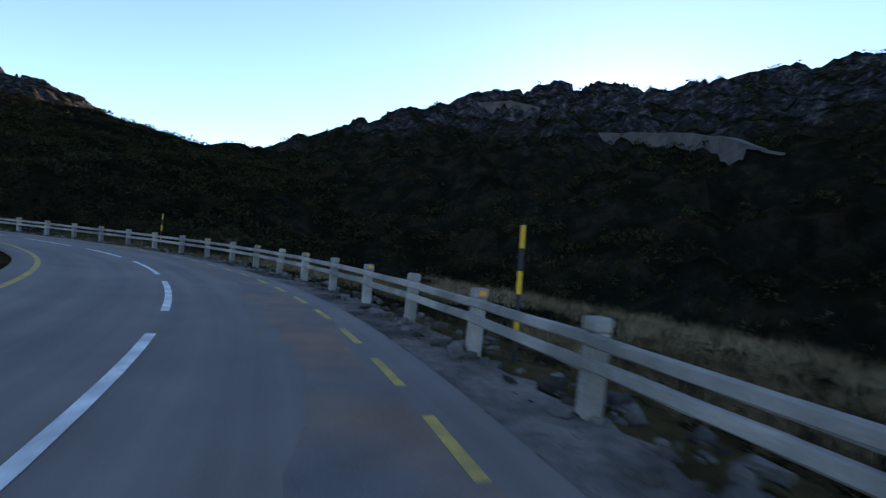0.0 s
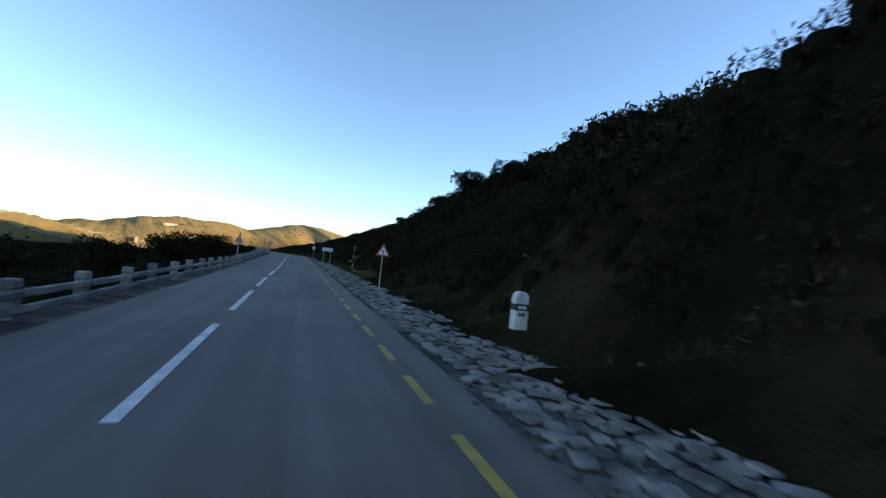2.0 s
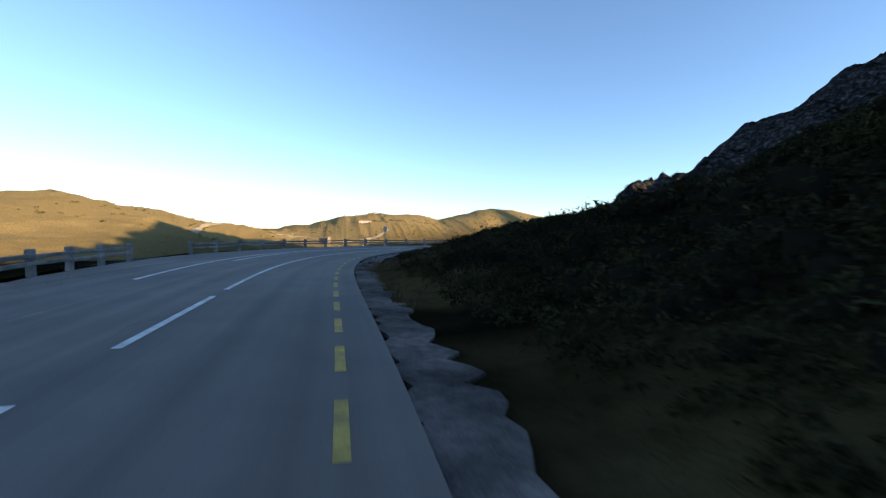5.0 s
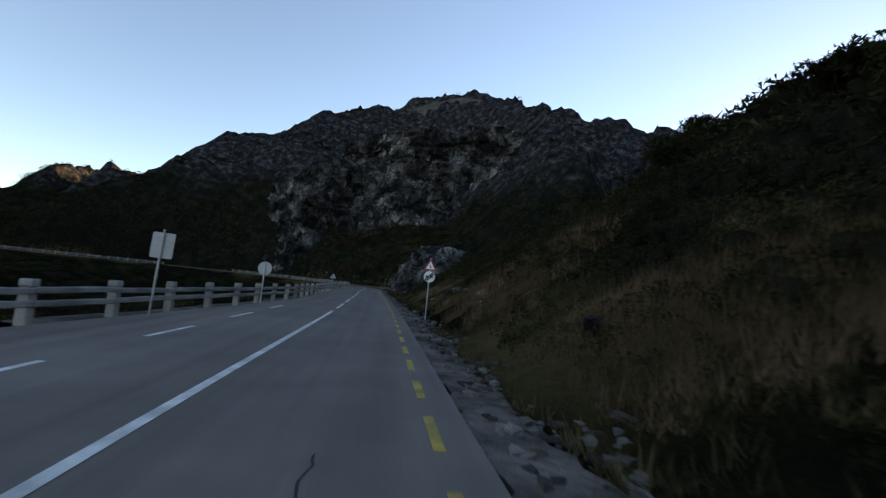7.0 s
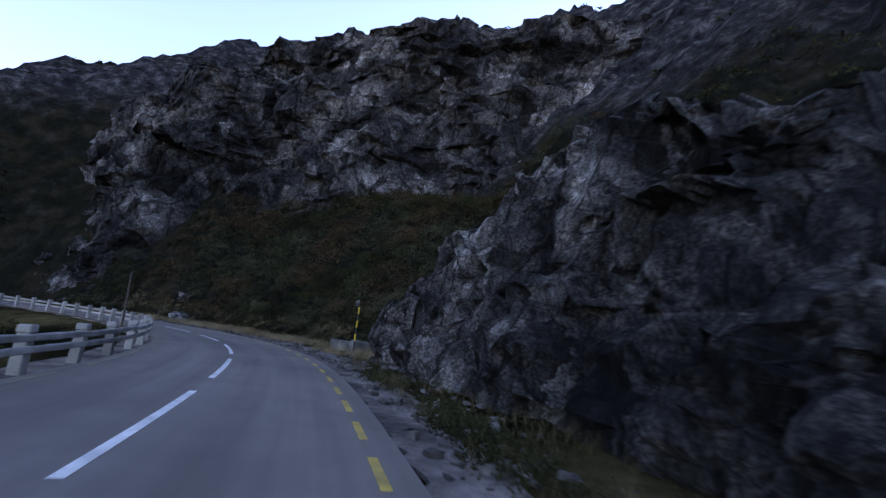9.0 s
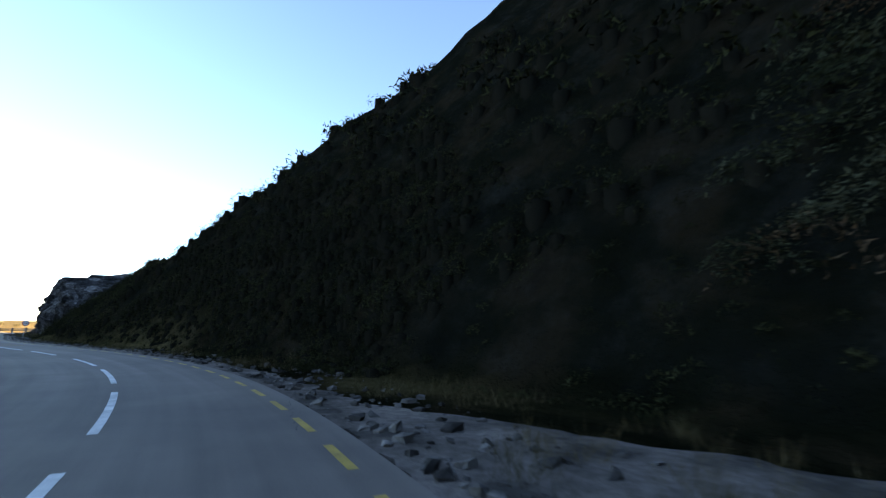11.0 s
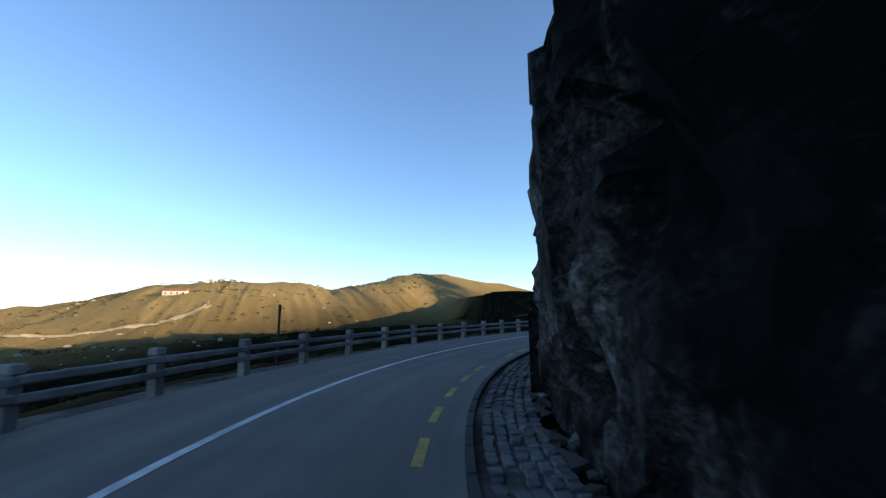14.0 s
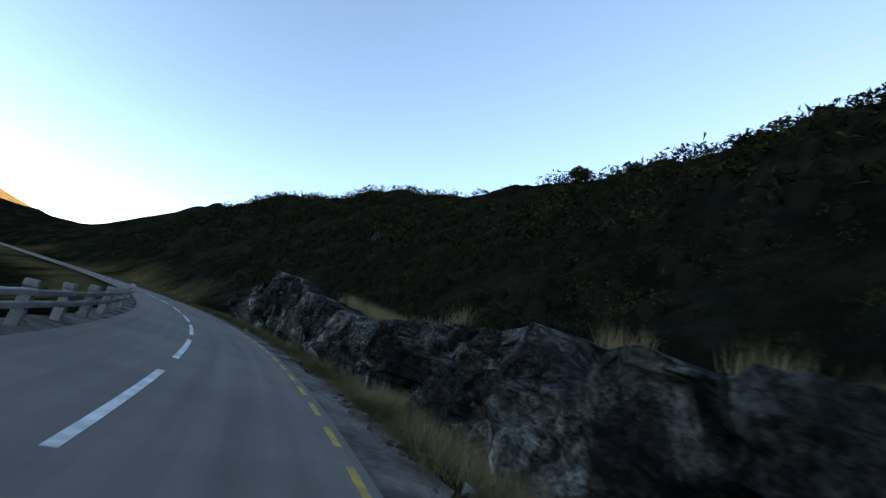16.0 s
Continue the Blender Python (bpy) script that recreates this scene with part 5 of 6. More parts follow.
# ---- rocks ----
def rock_mesh(name, seed, mat, fine=3, cuts=9):
    """An angular granite block: a ball cut by planes and roughened."""
    q = np.random.RandomState(seed)
    bm = bmesh.new()
    bmesh.ops.create_icosphere(bm, subdivisions=fine, radius=0.6)
    co = np.array([v.co for v in bm.verts])
    for k in range(cuts):
        n = q.randn(3)
        n /= np.linalg.norm(n)
        c = 0.27 + 0.22 * q.rand()
        co -= np.maximum(co @ n - c, 0)[:, None] * n * 0.97
    rough = fractal(co[:, 0] * 3 + seed, co[:, 1] * 3 + co[:, 2] * 2.3, 1.0, 3)
    co *= (1 + 0.3 * rough)[:, None]
    for v, c in zip(bm.verts, co):
        v.co = c
    me = bpy.data.meshes.new(name)
    bm.to_mesh(me)
    bm.free()
    me.materials.append(mat)
    return me


BOULDER_STONE = rock_material(1.5)
BOULDERS = [rock_mesh("boulder", 60 + q, BOULDER_STONE) for q in range(7)]
rs = np.random.RandomState(17)


def boulder(s, d, size, label, high=0.75, group=""):
    x, y, h = at(s, d)
    x, y = float(x), float(y)
    z = max(float(land(np.array([x]), np.array([y]))[0]), -0.06) if abs(d) > 3.5 else 0.0
    ob = new("boulder", BOULDERS[rs.randint(7)])
    ob.matrix_basis = pose(x, y, z + size * high * 0.26, rs.randn() * 8, rs.randn() * 8, rs.rand() * 360) @ Matrix.Diagonal((size * (0.9 + 0.3 * rs.rand()), size, size * high, 1))
    return tagged(ob, label, "boulder", group)


for s, d, size, label in (
        (82.7, 6.6, 0.55, "small pale granite boulder at the edge of the gutter"), (136.5, 7.1, 0.6, "pale granite boulder among dark heather"),
        (132.9, 7.4, 1.1, "large grey granite boulder on the heath bank"), (144.7, 6.5, 0.55, "grey granite boulder on the heath bank"),
        
        (293.2, 6.5, 0.7, "flat grey boulder in dry grass"), (313.3, 7.2, 0.8, "grey boulder beside the signpost"),
        (310.7, 6.2, 0.7, "boulder at the foot of a signpost"), (360.4, 7.2, 0.9, "grey boulder on the grassy verge"), (354.9, 15.5, 1.8, "big pale granite boulder on the slope"),
        (417.2, 7.9, 1.9, "big rounded granite boulder beside bare soil"), (420.5, 10.6, 1.6, "grey granite boulder behind a larger one"), (554.8, 4.9, 0.55, "pale broken stone below the rock face"),
        (558.8, 5.5, 0.9, "fallen granite block below the rock face"), (562.8, 5.3, 0.7, "fallen granite block below the rock face"), (600, 7.4, 1.2, "weathered block at the end of the rock face"),
        (609.2, 5.8, 0.7, "white granite slab in bleached grass"), (624.1, 7.0, 1.1, "grey granite block in bleached grass"), (368.8, 15, 2.0, "grey granite boulder on the heath slope")):
    boulder(s, d, size, label)
for s, d, size in ((259.2, 5.9, 0.5), (261.2, 6.6, 0.7), (263.7, 6.0, 0.45), (265.9, 7.3, 0.8), (258, 6.8, 0.4), (268.9, 8.0, 0.5), (274.9, 8.6, 0.6), (251.6, 6.6, 0.35)):
    boulder(s, d, size, "grey granite boulder on the inside of the bend", 0.7, "boulders inside the bend")
for s, d, size in ((302.8, 6.4, 0.6), (305.4, 6.9, 0.6), (308.1, 6.6, 0.5), (311.1, 7.4, 0.5), (315.5, 7.0, 0.7), (317.4, 6.3, 0.5), (299.3, 7.2, 0.4), (320.2, 7.6, 0.7)):
    boulder(s, d, size, "grey stone among brown grass on the verge", 0.65, "stones on the grassy verge")
for i in range(12):
    boulder(rs.uniform(338.9, 409.6), rs.uniform(11, 30), rs.uniform(0.5, 1.3), "grey granite boulder showing through the heath", 0.7, "boulders on the heath")
for i in range(14):
    boulder(rs.uniform(602.8, 684.5), rs.uniform(9, 34), rs.uniform(0.8, 2.6), "pale granite boulder on the grassy hillside", 0.75, "boulders on the hillside")

# small stones on the verges, past counting
def chip(seed):
    """A broken stone with flat faces and sharp corners, about one across."""
    q = np.random.RandomState(seed)
    co = np.array([(x, y, z) for x in (-0.4, 0.4) for y in (-0.4, 0.4) for z in (-0.4, 0.4)]) + (q.rand(8, 3) - 0.5) * 0.45
    co = np.vstack([co, (0.05, -0.05, 0.62)])
    tri = [(0, 1, 3), (0, 3, 2), (4, 6, 7), (4, 7, 5), (0, 4, 5), (0, 5, 1), (2, 3, 7), (2, 7, 6), (1, 5, 8), (5, 7, 8), (7, 3, 8), (3, 1, 8), (0, 2, 6), (0, 6, 4)]
    return co, np.array(tri)


PEB = [chip(90 + q) for q in range(9)]
STONE_CHIPS = island_tint(material("stone chips", (0.12, 0.108, 0.1), 0.9, spread=0.3, size=6, fine=40, bump=0.4, second=(0.04, 0.037, 0.034), mix_size=1.5, spec=0.05), 0.4, 1.6)
PALE_CHIPS = island_tint(material("pale rubble", (0.15, 0.138, 0.126), 0.9, spread=0.3, size=6, fine=40, bump=0.4, second=(0.06, 0.055, 0.05), mix_size=1.5, spec=0.05), 0.5, 1.5)


def loose_stones(label, n, s0, s1, d0, d1, small, large, bias=1.0, pile=0.0, mat=None):
    s = s0 + (s1 - s0) * rs.rand(n)
    d = d0 + (d1 - d0) * rs.rand(n) ** bias
    x, y, _ = at(s, d)
    z = np.maximum(land(x, y), -0.05) + pile * ((d - d0) / (d1 - d0)) * rs.rand(n)
    vv, ff, o = [], [], 0
    for i in range(n):
        co, fa = PEB[rs.randint(9)]
        k = small + (large - small) * rs.rand() ** 3
        a = rs.rand() * 6.28
        r = np.array([[math.cos(a), -math.sin(a), 0], [math.sin(a), math.cos(a), 0], [rs.randn() * 0.2, rs.randn() * 0.2, 0.45 + 0.4 * rs.rand()]]) * [1.25, 0.7 + 0.3 * rs.rand(), 0.9]
        vv.append(co @ r.T * k + [x[i], y[i], z[i] + k * 0.15])
        ff.append(fa + o)
        o += len(co)
    stuff_of("loose_stones", label, "stones", np.concatenate(vv), np.concatenate(ff), mat or STONE_CHIPS)


loose_stones("broken stones and grit along the rail", 1080, 3.4, 65.5, 4.1, 5.6, 0.05, 0.3)
loose_stones("loose grey gravel on the shoulder", 5950, 44.9, 93.1, 3.5, 6.6, 0.02, 0.14, 1.2)
loose_stones("loose stones fading into the heath", 2080, 44.9, 86.5, 6.0, 8.6, 0.03, 0.15, 1.6)
loose_stones("loose stones behind the gutter", 1400, 83.5, 199, 5.3, 7.4, 0.03, 0.22, 1.8)
loose_stones("small chips and grit strewn over the gutter", 4090, 77.4, 175, 3.65, 6.4, 0.02, 0.13)
loose_stones("loose stones inside the bend", 4520, 226, 285.4, 3.8, 9.0, 0.03, 0.2, 1.4)
loose_stones("broken stones at the edge of the asphalt", 2120, 282.3, 328.3, 3.7, 5.6, 0.03, 0.2, 1.3)
loose_stones("loose gravel and chips on the verge", 3830, 328.3, 484.5, 3.7, 6.5, 0.02, 0.25, 1.8)
loose_stones("fallen stones below the rock face", 2010, 484.5, 602.8, 4.0, 6.2, 0.03, 0.26, 1.4)
loose_stones("heap of pale broken rubble below the rock face", 3000, 550.5, 556, 5.0, 6.8, 0.04, 0.32, 0.8, 1.4, PALE_CHIPS)
loose_stones("pale gravel and broken stones on the lay-by", 2840, 593.8, 611.3, 4.7, 8.0, 0.03, 0.3, 1.1)
loose_stones("grey chips along the bank", 790, 611.3, 672.5, 3.8, 6.5, 0.03, 0.25, 1.5)
loose_stones("grit along the left edge", 1270, 48.2, 672.5, -3.3, -2.7, 0.015, 0.07)
slab = new("stone_slab", rock_mesh("stone_slab", 131, BOULDER_STONE, 3, 14))
sx, sy, sh = at(434.9, 11.2)
slab.matrix_basis = pose(float(sx), float(sy), 0.55, 0, 8, math.degrees(float(sh)) + 12) @ Matrix.Diagonal((1.0, 4.2, 1.7, 1))
tagged(slab, "long tilted granite slab beside the bare ground", "stone slab")


# ---- poles, the kilometre stone ----
def place(ob, s, d, turn=0.0, z=None, lean=(0, 0)):
    x, y, h = at(s, d)
    x, y = float(x), float(y)
    if z is None:
        z = float(np.clip(land(np.array([x]), np.array([y]))[0], -0.6, 3)) if abs(d) > 4.2 else -0.08
    ob.matrix_basis = pose(x, y, z, lean[0], lean[1], math.degrees(float(h)) + turn)
    return ob


def banded_pole(s, d, label, z, tilt=(0, 0), n=6, step=0.4):
    pole = place(thing("snow_pole", label, "pole", "snow poles along the road"), s, d, 0, z, tilt)
    tall = n * step
    for k in range(n):
        bm = bmesh.new()
        tube(bm, 0, 0, k * step - (0.35 if k == 0 else 0), (k + 1) * step - 0.002, 0.043, 12)
        part("yellow_band" if k % 2 else "black_band", bm, POLE_YELLOW if k % 2 else POLE_BLACK, pole)
    bm = bmesh.new()
    tube(bm, 0, 0, tall, tall + 0.03, 0.047, 12, 0.03)
    part("cap", bm, POLE_BLACK, pole)


for s, d, z in ((11.65, 5.5, -0.2), (39, 6.5, -0.05), (59.8, 5.7, None), (128.2, 6.2, None), (391.5, 7.1, 0.3), (605.5, 4.45, -0.2)):
    banded_pole(s, d, "tall snow pole banded in black and yellow", z, (rs.randn() * 1.5, rs.randn() * 1.5))


# snow poles seen from the unlit side, that shade painted as dark brown
def plain_pole(s, d, tall):
    pole = place(thing("unlit_snow_pole", "thin snow pole behind the guard rail, painted dark as its unlit side", "pole", "marker poles on the valley side"), s, d, 0, None, (rs.randn(), rs.randn()))
    bm = bmesh.new()
    tube(bm, 0, 0, -0.4, tall, 0.045, 10)
    part("shaft", bm, POLE_UNLIT, pole)
    bm = bmesh.new()
    tube(bm, 0, 0, tall - 0.3, tall + 0.01, 0.05, 10)
    part("top_band", bm, POLE_BLACK, pole)


for s, d, tall in ((87.1, -5.0, 2.0), (138.2, -4.6, 2.7), (174.3, -4.4, 2.9), (206.5, -4.4, 2.9), (390.9, -4.2, 2.9), (528.3, -7.5, 2.9), (560, -5.4, 2.9), (564.8, -4.6, 1.9), (581.8, -4.3, 1.9)):
    plain_pole(s, d, tall)

stone = place(thing("kilometre_stone", "white rounded kilometre stone with a black band and dark bars", "kilometre stone"), 94.6, 5.25, 0, 0.72)
stone.matrix_basis = stone.matrix_basis @ Matrix.Scale(0.64, 4)


def stone_block(z0, z1, half, deep, mat, name, round_top=False):
    bm = bmesh.new()
    n = 12
    prof = [(-half, z0), (half, z0)]
    if round_top:
        prof += [(half * math.cos(a), z1 - half + half * math.sin(a)) for a in np.linspace(0, math.pi, n)]
    else:
        prof += [(half, z1), (-half, z1)]
    fr = [bm.verts.new((x, -deep, z)) for x, z in prof]
    bk = [bm.verts.new((x, deep, z)) for x, z in prof]
    bm.faces.new(fr)
    bm.faces.new(bk[::-1])
    for i in range(len(prof)):
        j = (i + 1) % len(prof)
        bm.faces.new((fr[j], fr[i], bk[i], bk[j]))
    bmesh.ops.recalc_face_normals(bm, faces=bm.faces[:])
    bmesh.ops.bevel(bm, geom=[e for e in bm.edges if abs(e.verts[0].co.y - e.verts[1].co.y) < 0.01], offset=0.012, segments=1, affect="EDGES", profile=0.5)
    return part(name, bm, mat, stone)


STONE_WHITE = material("whitewashed stone", (0.62, 0.61, 0.58), 0.85, spread=0.15, size=6, fine=40, bump=0.4, second=(0.45, 0.44, 0.42), mix_size=3)
stone_block(-0.3, 0.24, 0.205, 0.155, STONE_WHITE, "base")
stone_block(0.243, 0.42, 0.2, 0.15, SIGN_BLACK, "black_band")
stone_block(0.423, 0.78, 0.2, 0.15, STONE_WHITE, "rounded_top", True)


def bar(owner, x0, x1, z0, z1, y, mat, name):
    bm = bmesh.new()
    box(bm, x0, x1, y - 0.004, y, z0, z1)
    return part(name, bm, mat, owner)


for x0 in (-0.13, -0.04, 0.05):
    bar(stone, x0, x0 + 0.07, 0.29, 0.37, -0.151, SIGN_WHITE, "number_bar")
for x0 in (-0.09, 0.02):
    bar(stone, x0, x0 + 0.075, 0.08, 0.18, -0.156, SIGN_BLACK, "number_bar")


# ---- road signs ----
SIGN_GREY = material("sign grey", (0.09, 0.1, 0.13), 0.5, spread=0.1, size=5, fine=30, bump=0.0)


def flat(owner, name, pts, y, thick, mat, label=""):
    """A thin plate with the outline pts (x, z), its face at y."""
    bm = bmesh.new()
    fr = [bm.verts.new((x, y, z)) for x, z in pts]
    bk = [bm.verts.new((x, y + thick, z)) for x, z in pts]
    bm.faces.new(fr)
    bm.faces.new(bk[::-1])
    n = len(pts)
    for i in range(n):
        bm.faces.new((fr[(i + 1) % n], fr[i], bk[i], bk[(i + 1) % n]))
    bmesh.ops.recalc_face_normals(bm, faces=bm.faces[:])
    return part(name, bm, mat, owner, label)


def circle(r, cx=0.0, cz=0.0, n=32):
    return [(cx + r * math.cos(a), cz + r * math.sin(a)) for a in np.linspace(0, 2 * math.pi, n, endpoint=False)]


def rounded(corners, r, n=4):
    """A polygon with rounded corners."""
    out = []
    m = len(corners)
    for i in range(m):
        p, a, b = (np.array(corners[k % m], float) for k in (i, i - 1, i + 1))
        u, v = (a - p) / np.linalg.norm(a - p), (b - p) / np.linalg.norm(b - p)
        p0, p1 = p + u * r, p + v * r
        for t in np.linspace(0, 1, n):
            out.append(tuple((1 - t) ** 2 * p0 + 2 * t * (1 - t) * p + t * t * p1))
    return out


def car_shape(owner, cx, cz, w, mat, y):
    """The front of a car, as signs draw it."""
    h = w * 0.62
    body = rounded([(cx - w / 2, cz - h * 0.35), (cx + w / 2, cz - h * 0.35), (cx + w / 2, cz + h * 0.1), (cx + w * 0.33, cz + h * 0.5), (cx - w * 0.33, cz + h * 0.5), (cx - w / 2, cz + h * 0.1)], w * 0.08)
    flat(owner, "car_symbol", body, y, 0.002, mat)
    for sx in (-1, 1):
        q = cx + sx * w * 0.33
        flat(owner, "wheel_symbol", [(q - w * 0.1, cz - h * 0.55), (q + w * 0.1, cz - h * 0.55), (q + w * 0.1, cz - h * 0.3), (q - w * 0.1, cz - h * 0.3)], y, 0.002, mat)


def post_part(owner, top, x=0.0):
    bm = bmesh.new()
    tube(bm, x, 0.045, -0.5, top, 0.03, 10)
    return part("post", bm, STEEL, owner, "galvanised steel post")


def clamps(owner, zs):
    for z in zs:
        bm = bmesh.new()
        box(bm, -0.05, 0.05, 0.008, 0.085, z - 0.015, z + 0.015, 0.003)
        part("clamp", bm, STEEL, owner)


def round_plate(owner, z, r, face):
    plate = flat(owner, "round_plate", circle(r, 0, z), 0.0, 0.006, SIGN_BACK, "grey metal back")
    if face == "no overtaking":
        flat(plate, "red_ring", circle(r * 0.985, 0, z), -0.003, 0.0025, SIGN_RED)
        flat(plate, "white_disc", circle(r * 0.8, 0, z), -0.006, 0.0025, SIGN_WHITE)
        car_shape(plate, -r * 0.35, z, r * 0.6, SIGN_RED, -0.009)
        car_shape(plate, r * 0.35, z, r * 0.6, SIGN_BLACK, -0.009)
    if face == "end of no overtaking":
        flat(plate, "white_disc", circle(r * 0.985, 0, z), -0.003, 0.0025, SIGN_WHITE)
        car_shape(plate, -r * 0.4, z, r * 0.66, SIGN_GREY, -0.006)
        car_shape(plate, r * 0.4, z, r * 0.66, SIGN_GREY, -0.006)
        for k in (-2, -1, 0, 1, 2):
            o = k * r * 0.085
            e = r * 0.66
            flat(plate, "diagonal_stripe", [(-e + o, z - e - o), (-e + o + 0.018, z - e - o - 0.018), (e + o + 0.018, z + e - o - 0.018), (e + o, z + e - o)], -0.009, 0.002, SIGN_BLACK)
    return plate


def triangle_plate(owner, z, side, face):
    h = side * 0.866
    tri = lambda k: rounded([(-side / 2 * k, z - h / 3 * k), (side / 2 * k, z - h / 3 * k), (0, z + h * 2 / 3 * k)], side * 0.09 * k)
    plate = flat(owner, "triangle_plate", tri(1.0), 0.0, 0.006, SIGN_BACK, "grey metal back")
    if face:
        flat(plate, "red_border", tri(0.985), -0.003, 0.0025, SIGN_RED)
        flat(plate, "white_field", tri(0.7), -0.006, 0.0025, SIGN_WHITE)
        w = side * 0.05
        bend = [(0.07, -0.14), (0.07, 0.0), (-0.03, 0.09), (-0.03, 0.16), (-0.1, 0.07), (-0.06, 0.03), (0.0, -0.02), (0.0, -0.14)]
        flat(plate, "bend_arrow", [(x * side, z + q * side) for x, q in bend], -0.009, 0.002, SIGN_BLACK)
    return plate


def sign_post(label, s, d, plates, top, turn=0.0, z=None):
    sign = place(thing("road_sign", label, "road sign", "road signs"), s, d, turn, z, (rs.randn() * 0.8, rs.randn() * 0.8))
    post_part(sign, top)
    zs = []
    for kind, zc, size, face in plates:
        if kind == "round":
            round_plate(sign, zc, size / 2, face)
        elif kind == "triangle":
            triangle_plate(sign, zc, size, face)
        elif kind == "octagon":
            flat(sign, "octagon_plate", circle(size / 2, 0, zc, 8), 0.0, 0.006, SIGN_BACK, "grey metal back")
        else:
            flat(sign, "panel", rounded([(-size / 2, zc - size * 0.6), (size / 2, zc - size * 0.6), (size / 2, zc + size * 0.6), (-size / 2, zc + size * 0.6)], 0.05), 0.0, 0.006, SIGN_BACK, "pale metal back")
        zs += [zc - 0.1, zc + 0.1]
    clamps(sign, zs)
    return sign


NO, END = "no overtaking", "end of no overtaking"
sign_post("round red-ringed no-overtaking sign on a steel post behind the rail", 175, -3.6, [("round", 2.1, 0.75, NO)], 2.45)
sign_post("round red-ringed no-overtaking sign on a steel post on the verge", 179, 4.7, [("round", 2.1, 0.75, NO)], 2.45)
sign_post("back of an octagonal sign beside the side road", 258, -11, [("octagon", 2.2, 0.8, "")], 2.5, 180)
sign_post("pale rectangular sign back on a steel post behind the rail", 298, -4.1, [("panel", 2.05, 0.6, "")], 2.5, 180)
sign_post("round sign back on a steel post behind the rail", 307, -3.5, [("round", 1.75, 0.65, "")], 2.05, 180)
sign_post("bend warning triangle above an end of no-overtaking disc", 306.0, 4.4, [("triangle", 2.15, 0.65, True), ("round", 1.65, 0.55, END)], 2.55, 0.0, 0.45)
sign_post("triangular sign back on a steel post behind the rail", 341, -3.3, [("triangle", 1.75, 0.75, "")], 2.15, 180)
sign_post("bend warning triangle above heather on the verge", 108.9, 5.3, [("triangle", 1.9, 0.75, True)], 2.3)
sign_post("round red-ringed no-overtaking sign behind the valley rail", 536.5, -4.4, [("round", 2.0, 0.7, NO)], 2.4)
sign_post("triangular sign back on a steel post before tall bushes", 129.6, -3.7, [("triangle", 1.9, 0.75, "")], 2.65, 180)
sign_post("triangular sign back beyond the valley rail", 516.5, -6.0, [("triangle", 2.0, 0.75, "")], 2.4, 180)
sign_post("small round sign back beyond the valley rail", 549, -4.2, [("round", 2.0, 0.65, "")], 2.3, 180)
sign_post("round no-overtaking sign at the corner of the rock", 532.4, 5.0, [("round", 1.75, 0.72, NO)], 2.1)
sign_post("white end of no-overtaking disc with black stripes on a post", 593.2, 4.65, [("round", 1.95, 0.6, END)], 2.3)
sign_post("round sign back on a steel post by the rail", 636.5, -3.5, [("round", 1.6, 0.75, "")], 2.35, 180)
sign_post("round sign back on a steel post in bleached grass", 635, 4.2, [("round", 1.9, 0.7, "")], 2.2, 180)
sign_post("triangular sign back on a steel post by the rail", 643, -3.7, [("triangle", 1.5, 0.75, "")], 2.3, 180)

board = place(thing("direction_sign", "white sign board with black lettering on two steel posts", "sign board"), 148.2, 5.2, 0, 0.0)
for x in (-0.45, 0.45):
    post_part(board, 2.12, x)
panel = flat(board, "panel", rounded([(-0.7, 1.62), (0.7, 1.62), (0.7, 2.1), (-0.7, 2.1)], 0.04), 0.0, 0.012, SIGN_WHITE, "white metal panel")
for p in ([(-0.68, 1.64), (0.68, 1.64), (0.68, 1.655), (-0.68, 1.655)], [(-0.68, 2.065), (0.68, 2.065), (0.68, 2.08), (-0.68, 2.08)], [(-0.68, 1.655), (-0.665, 1.655), (-0.665, 2.065), (-0.68, 2.065)], [(0.665, 1.655), (0.68, 1.655), (0.68, 2.065), (0.665, 2.065)]):
    flat(panel, "border_line", p, -0.003, 0.002, SIGN_BLACK)
for text, z in (("Centro Limpeza", 1.895), ("Neve - 3 km", 1.7)):
    cu = bpy.data.curves.new("lettering", "FONT")
    cu.body, cu.size, cu.align_x, cu.extrude = text, 0.175, "CENTER", 0.001
    tmp = bpy.data.objects.new("lettering_curve", cu)
    me = bpy.data.meshes.new_from_object(tmp)
    bpy.data.objects.remove(tmp)
    me.materials.clear()
    me.materials.append(SIGN_BLACK)
    child("lettering", me, panel, "black lettering", pose(0, -0.0035, z, 90))


STAINED = material("stained concrete", (0.12, 0.115, 0.11), 0.9, spread=0.4, size=3, fine=30, bump=0.5, second=(0.05, 0.048, 0.046), mix_size=1.5)
for s, d, turn, z, wall in ((125.5, 6.9, 4, -0.25, 0.5), (393.6, 8.2, 10, 0.1, 1.0), (608.2, 5.4, 4, -0.2, 0.5)):
    culvert = place(thing("culvert_head", "low concrete culvert wall with a dark recess beside the verge", "culvert"), s, d, turn, z)
    for name, b6, mat in (("front_wall", (-0.9, 0.9, -1.3, -1.08, -0.4, 0.52), STAINED), ("side_wall", (-0.9, -0.68, -1.08, 1.3, -0.4, 0.5), STAINED), ("back_wall", (0.68, 0.9, -1.08, 1.3, -0.4, 0.54), STAINED), ("recess_floor", (-0.68, 0.68, -1.08, 1.3, -0.4, 0.06), POLE_BLACK)):
        bm = bmesh.new()
        box(bm, *b6[:4], b6[4] - wall, b6[5], 0.02)
        part(name, bm, mat, culvert)


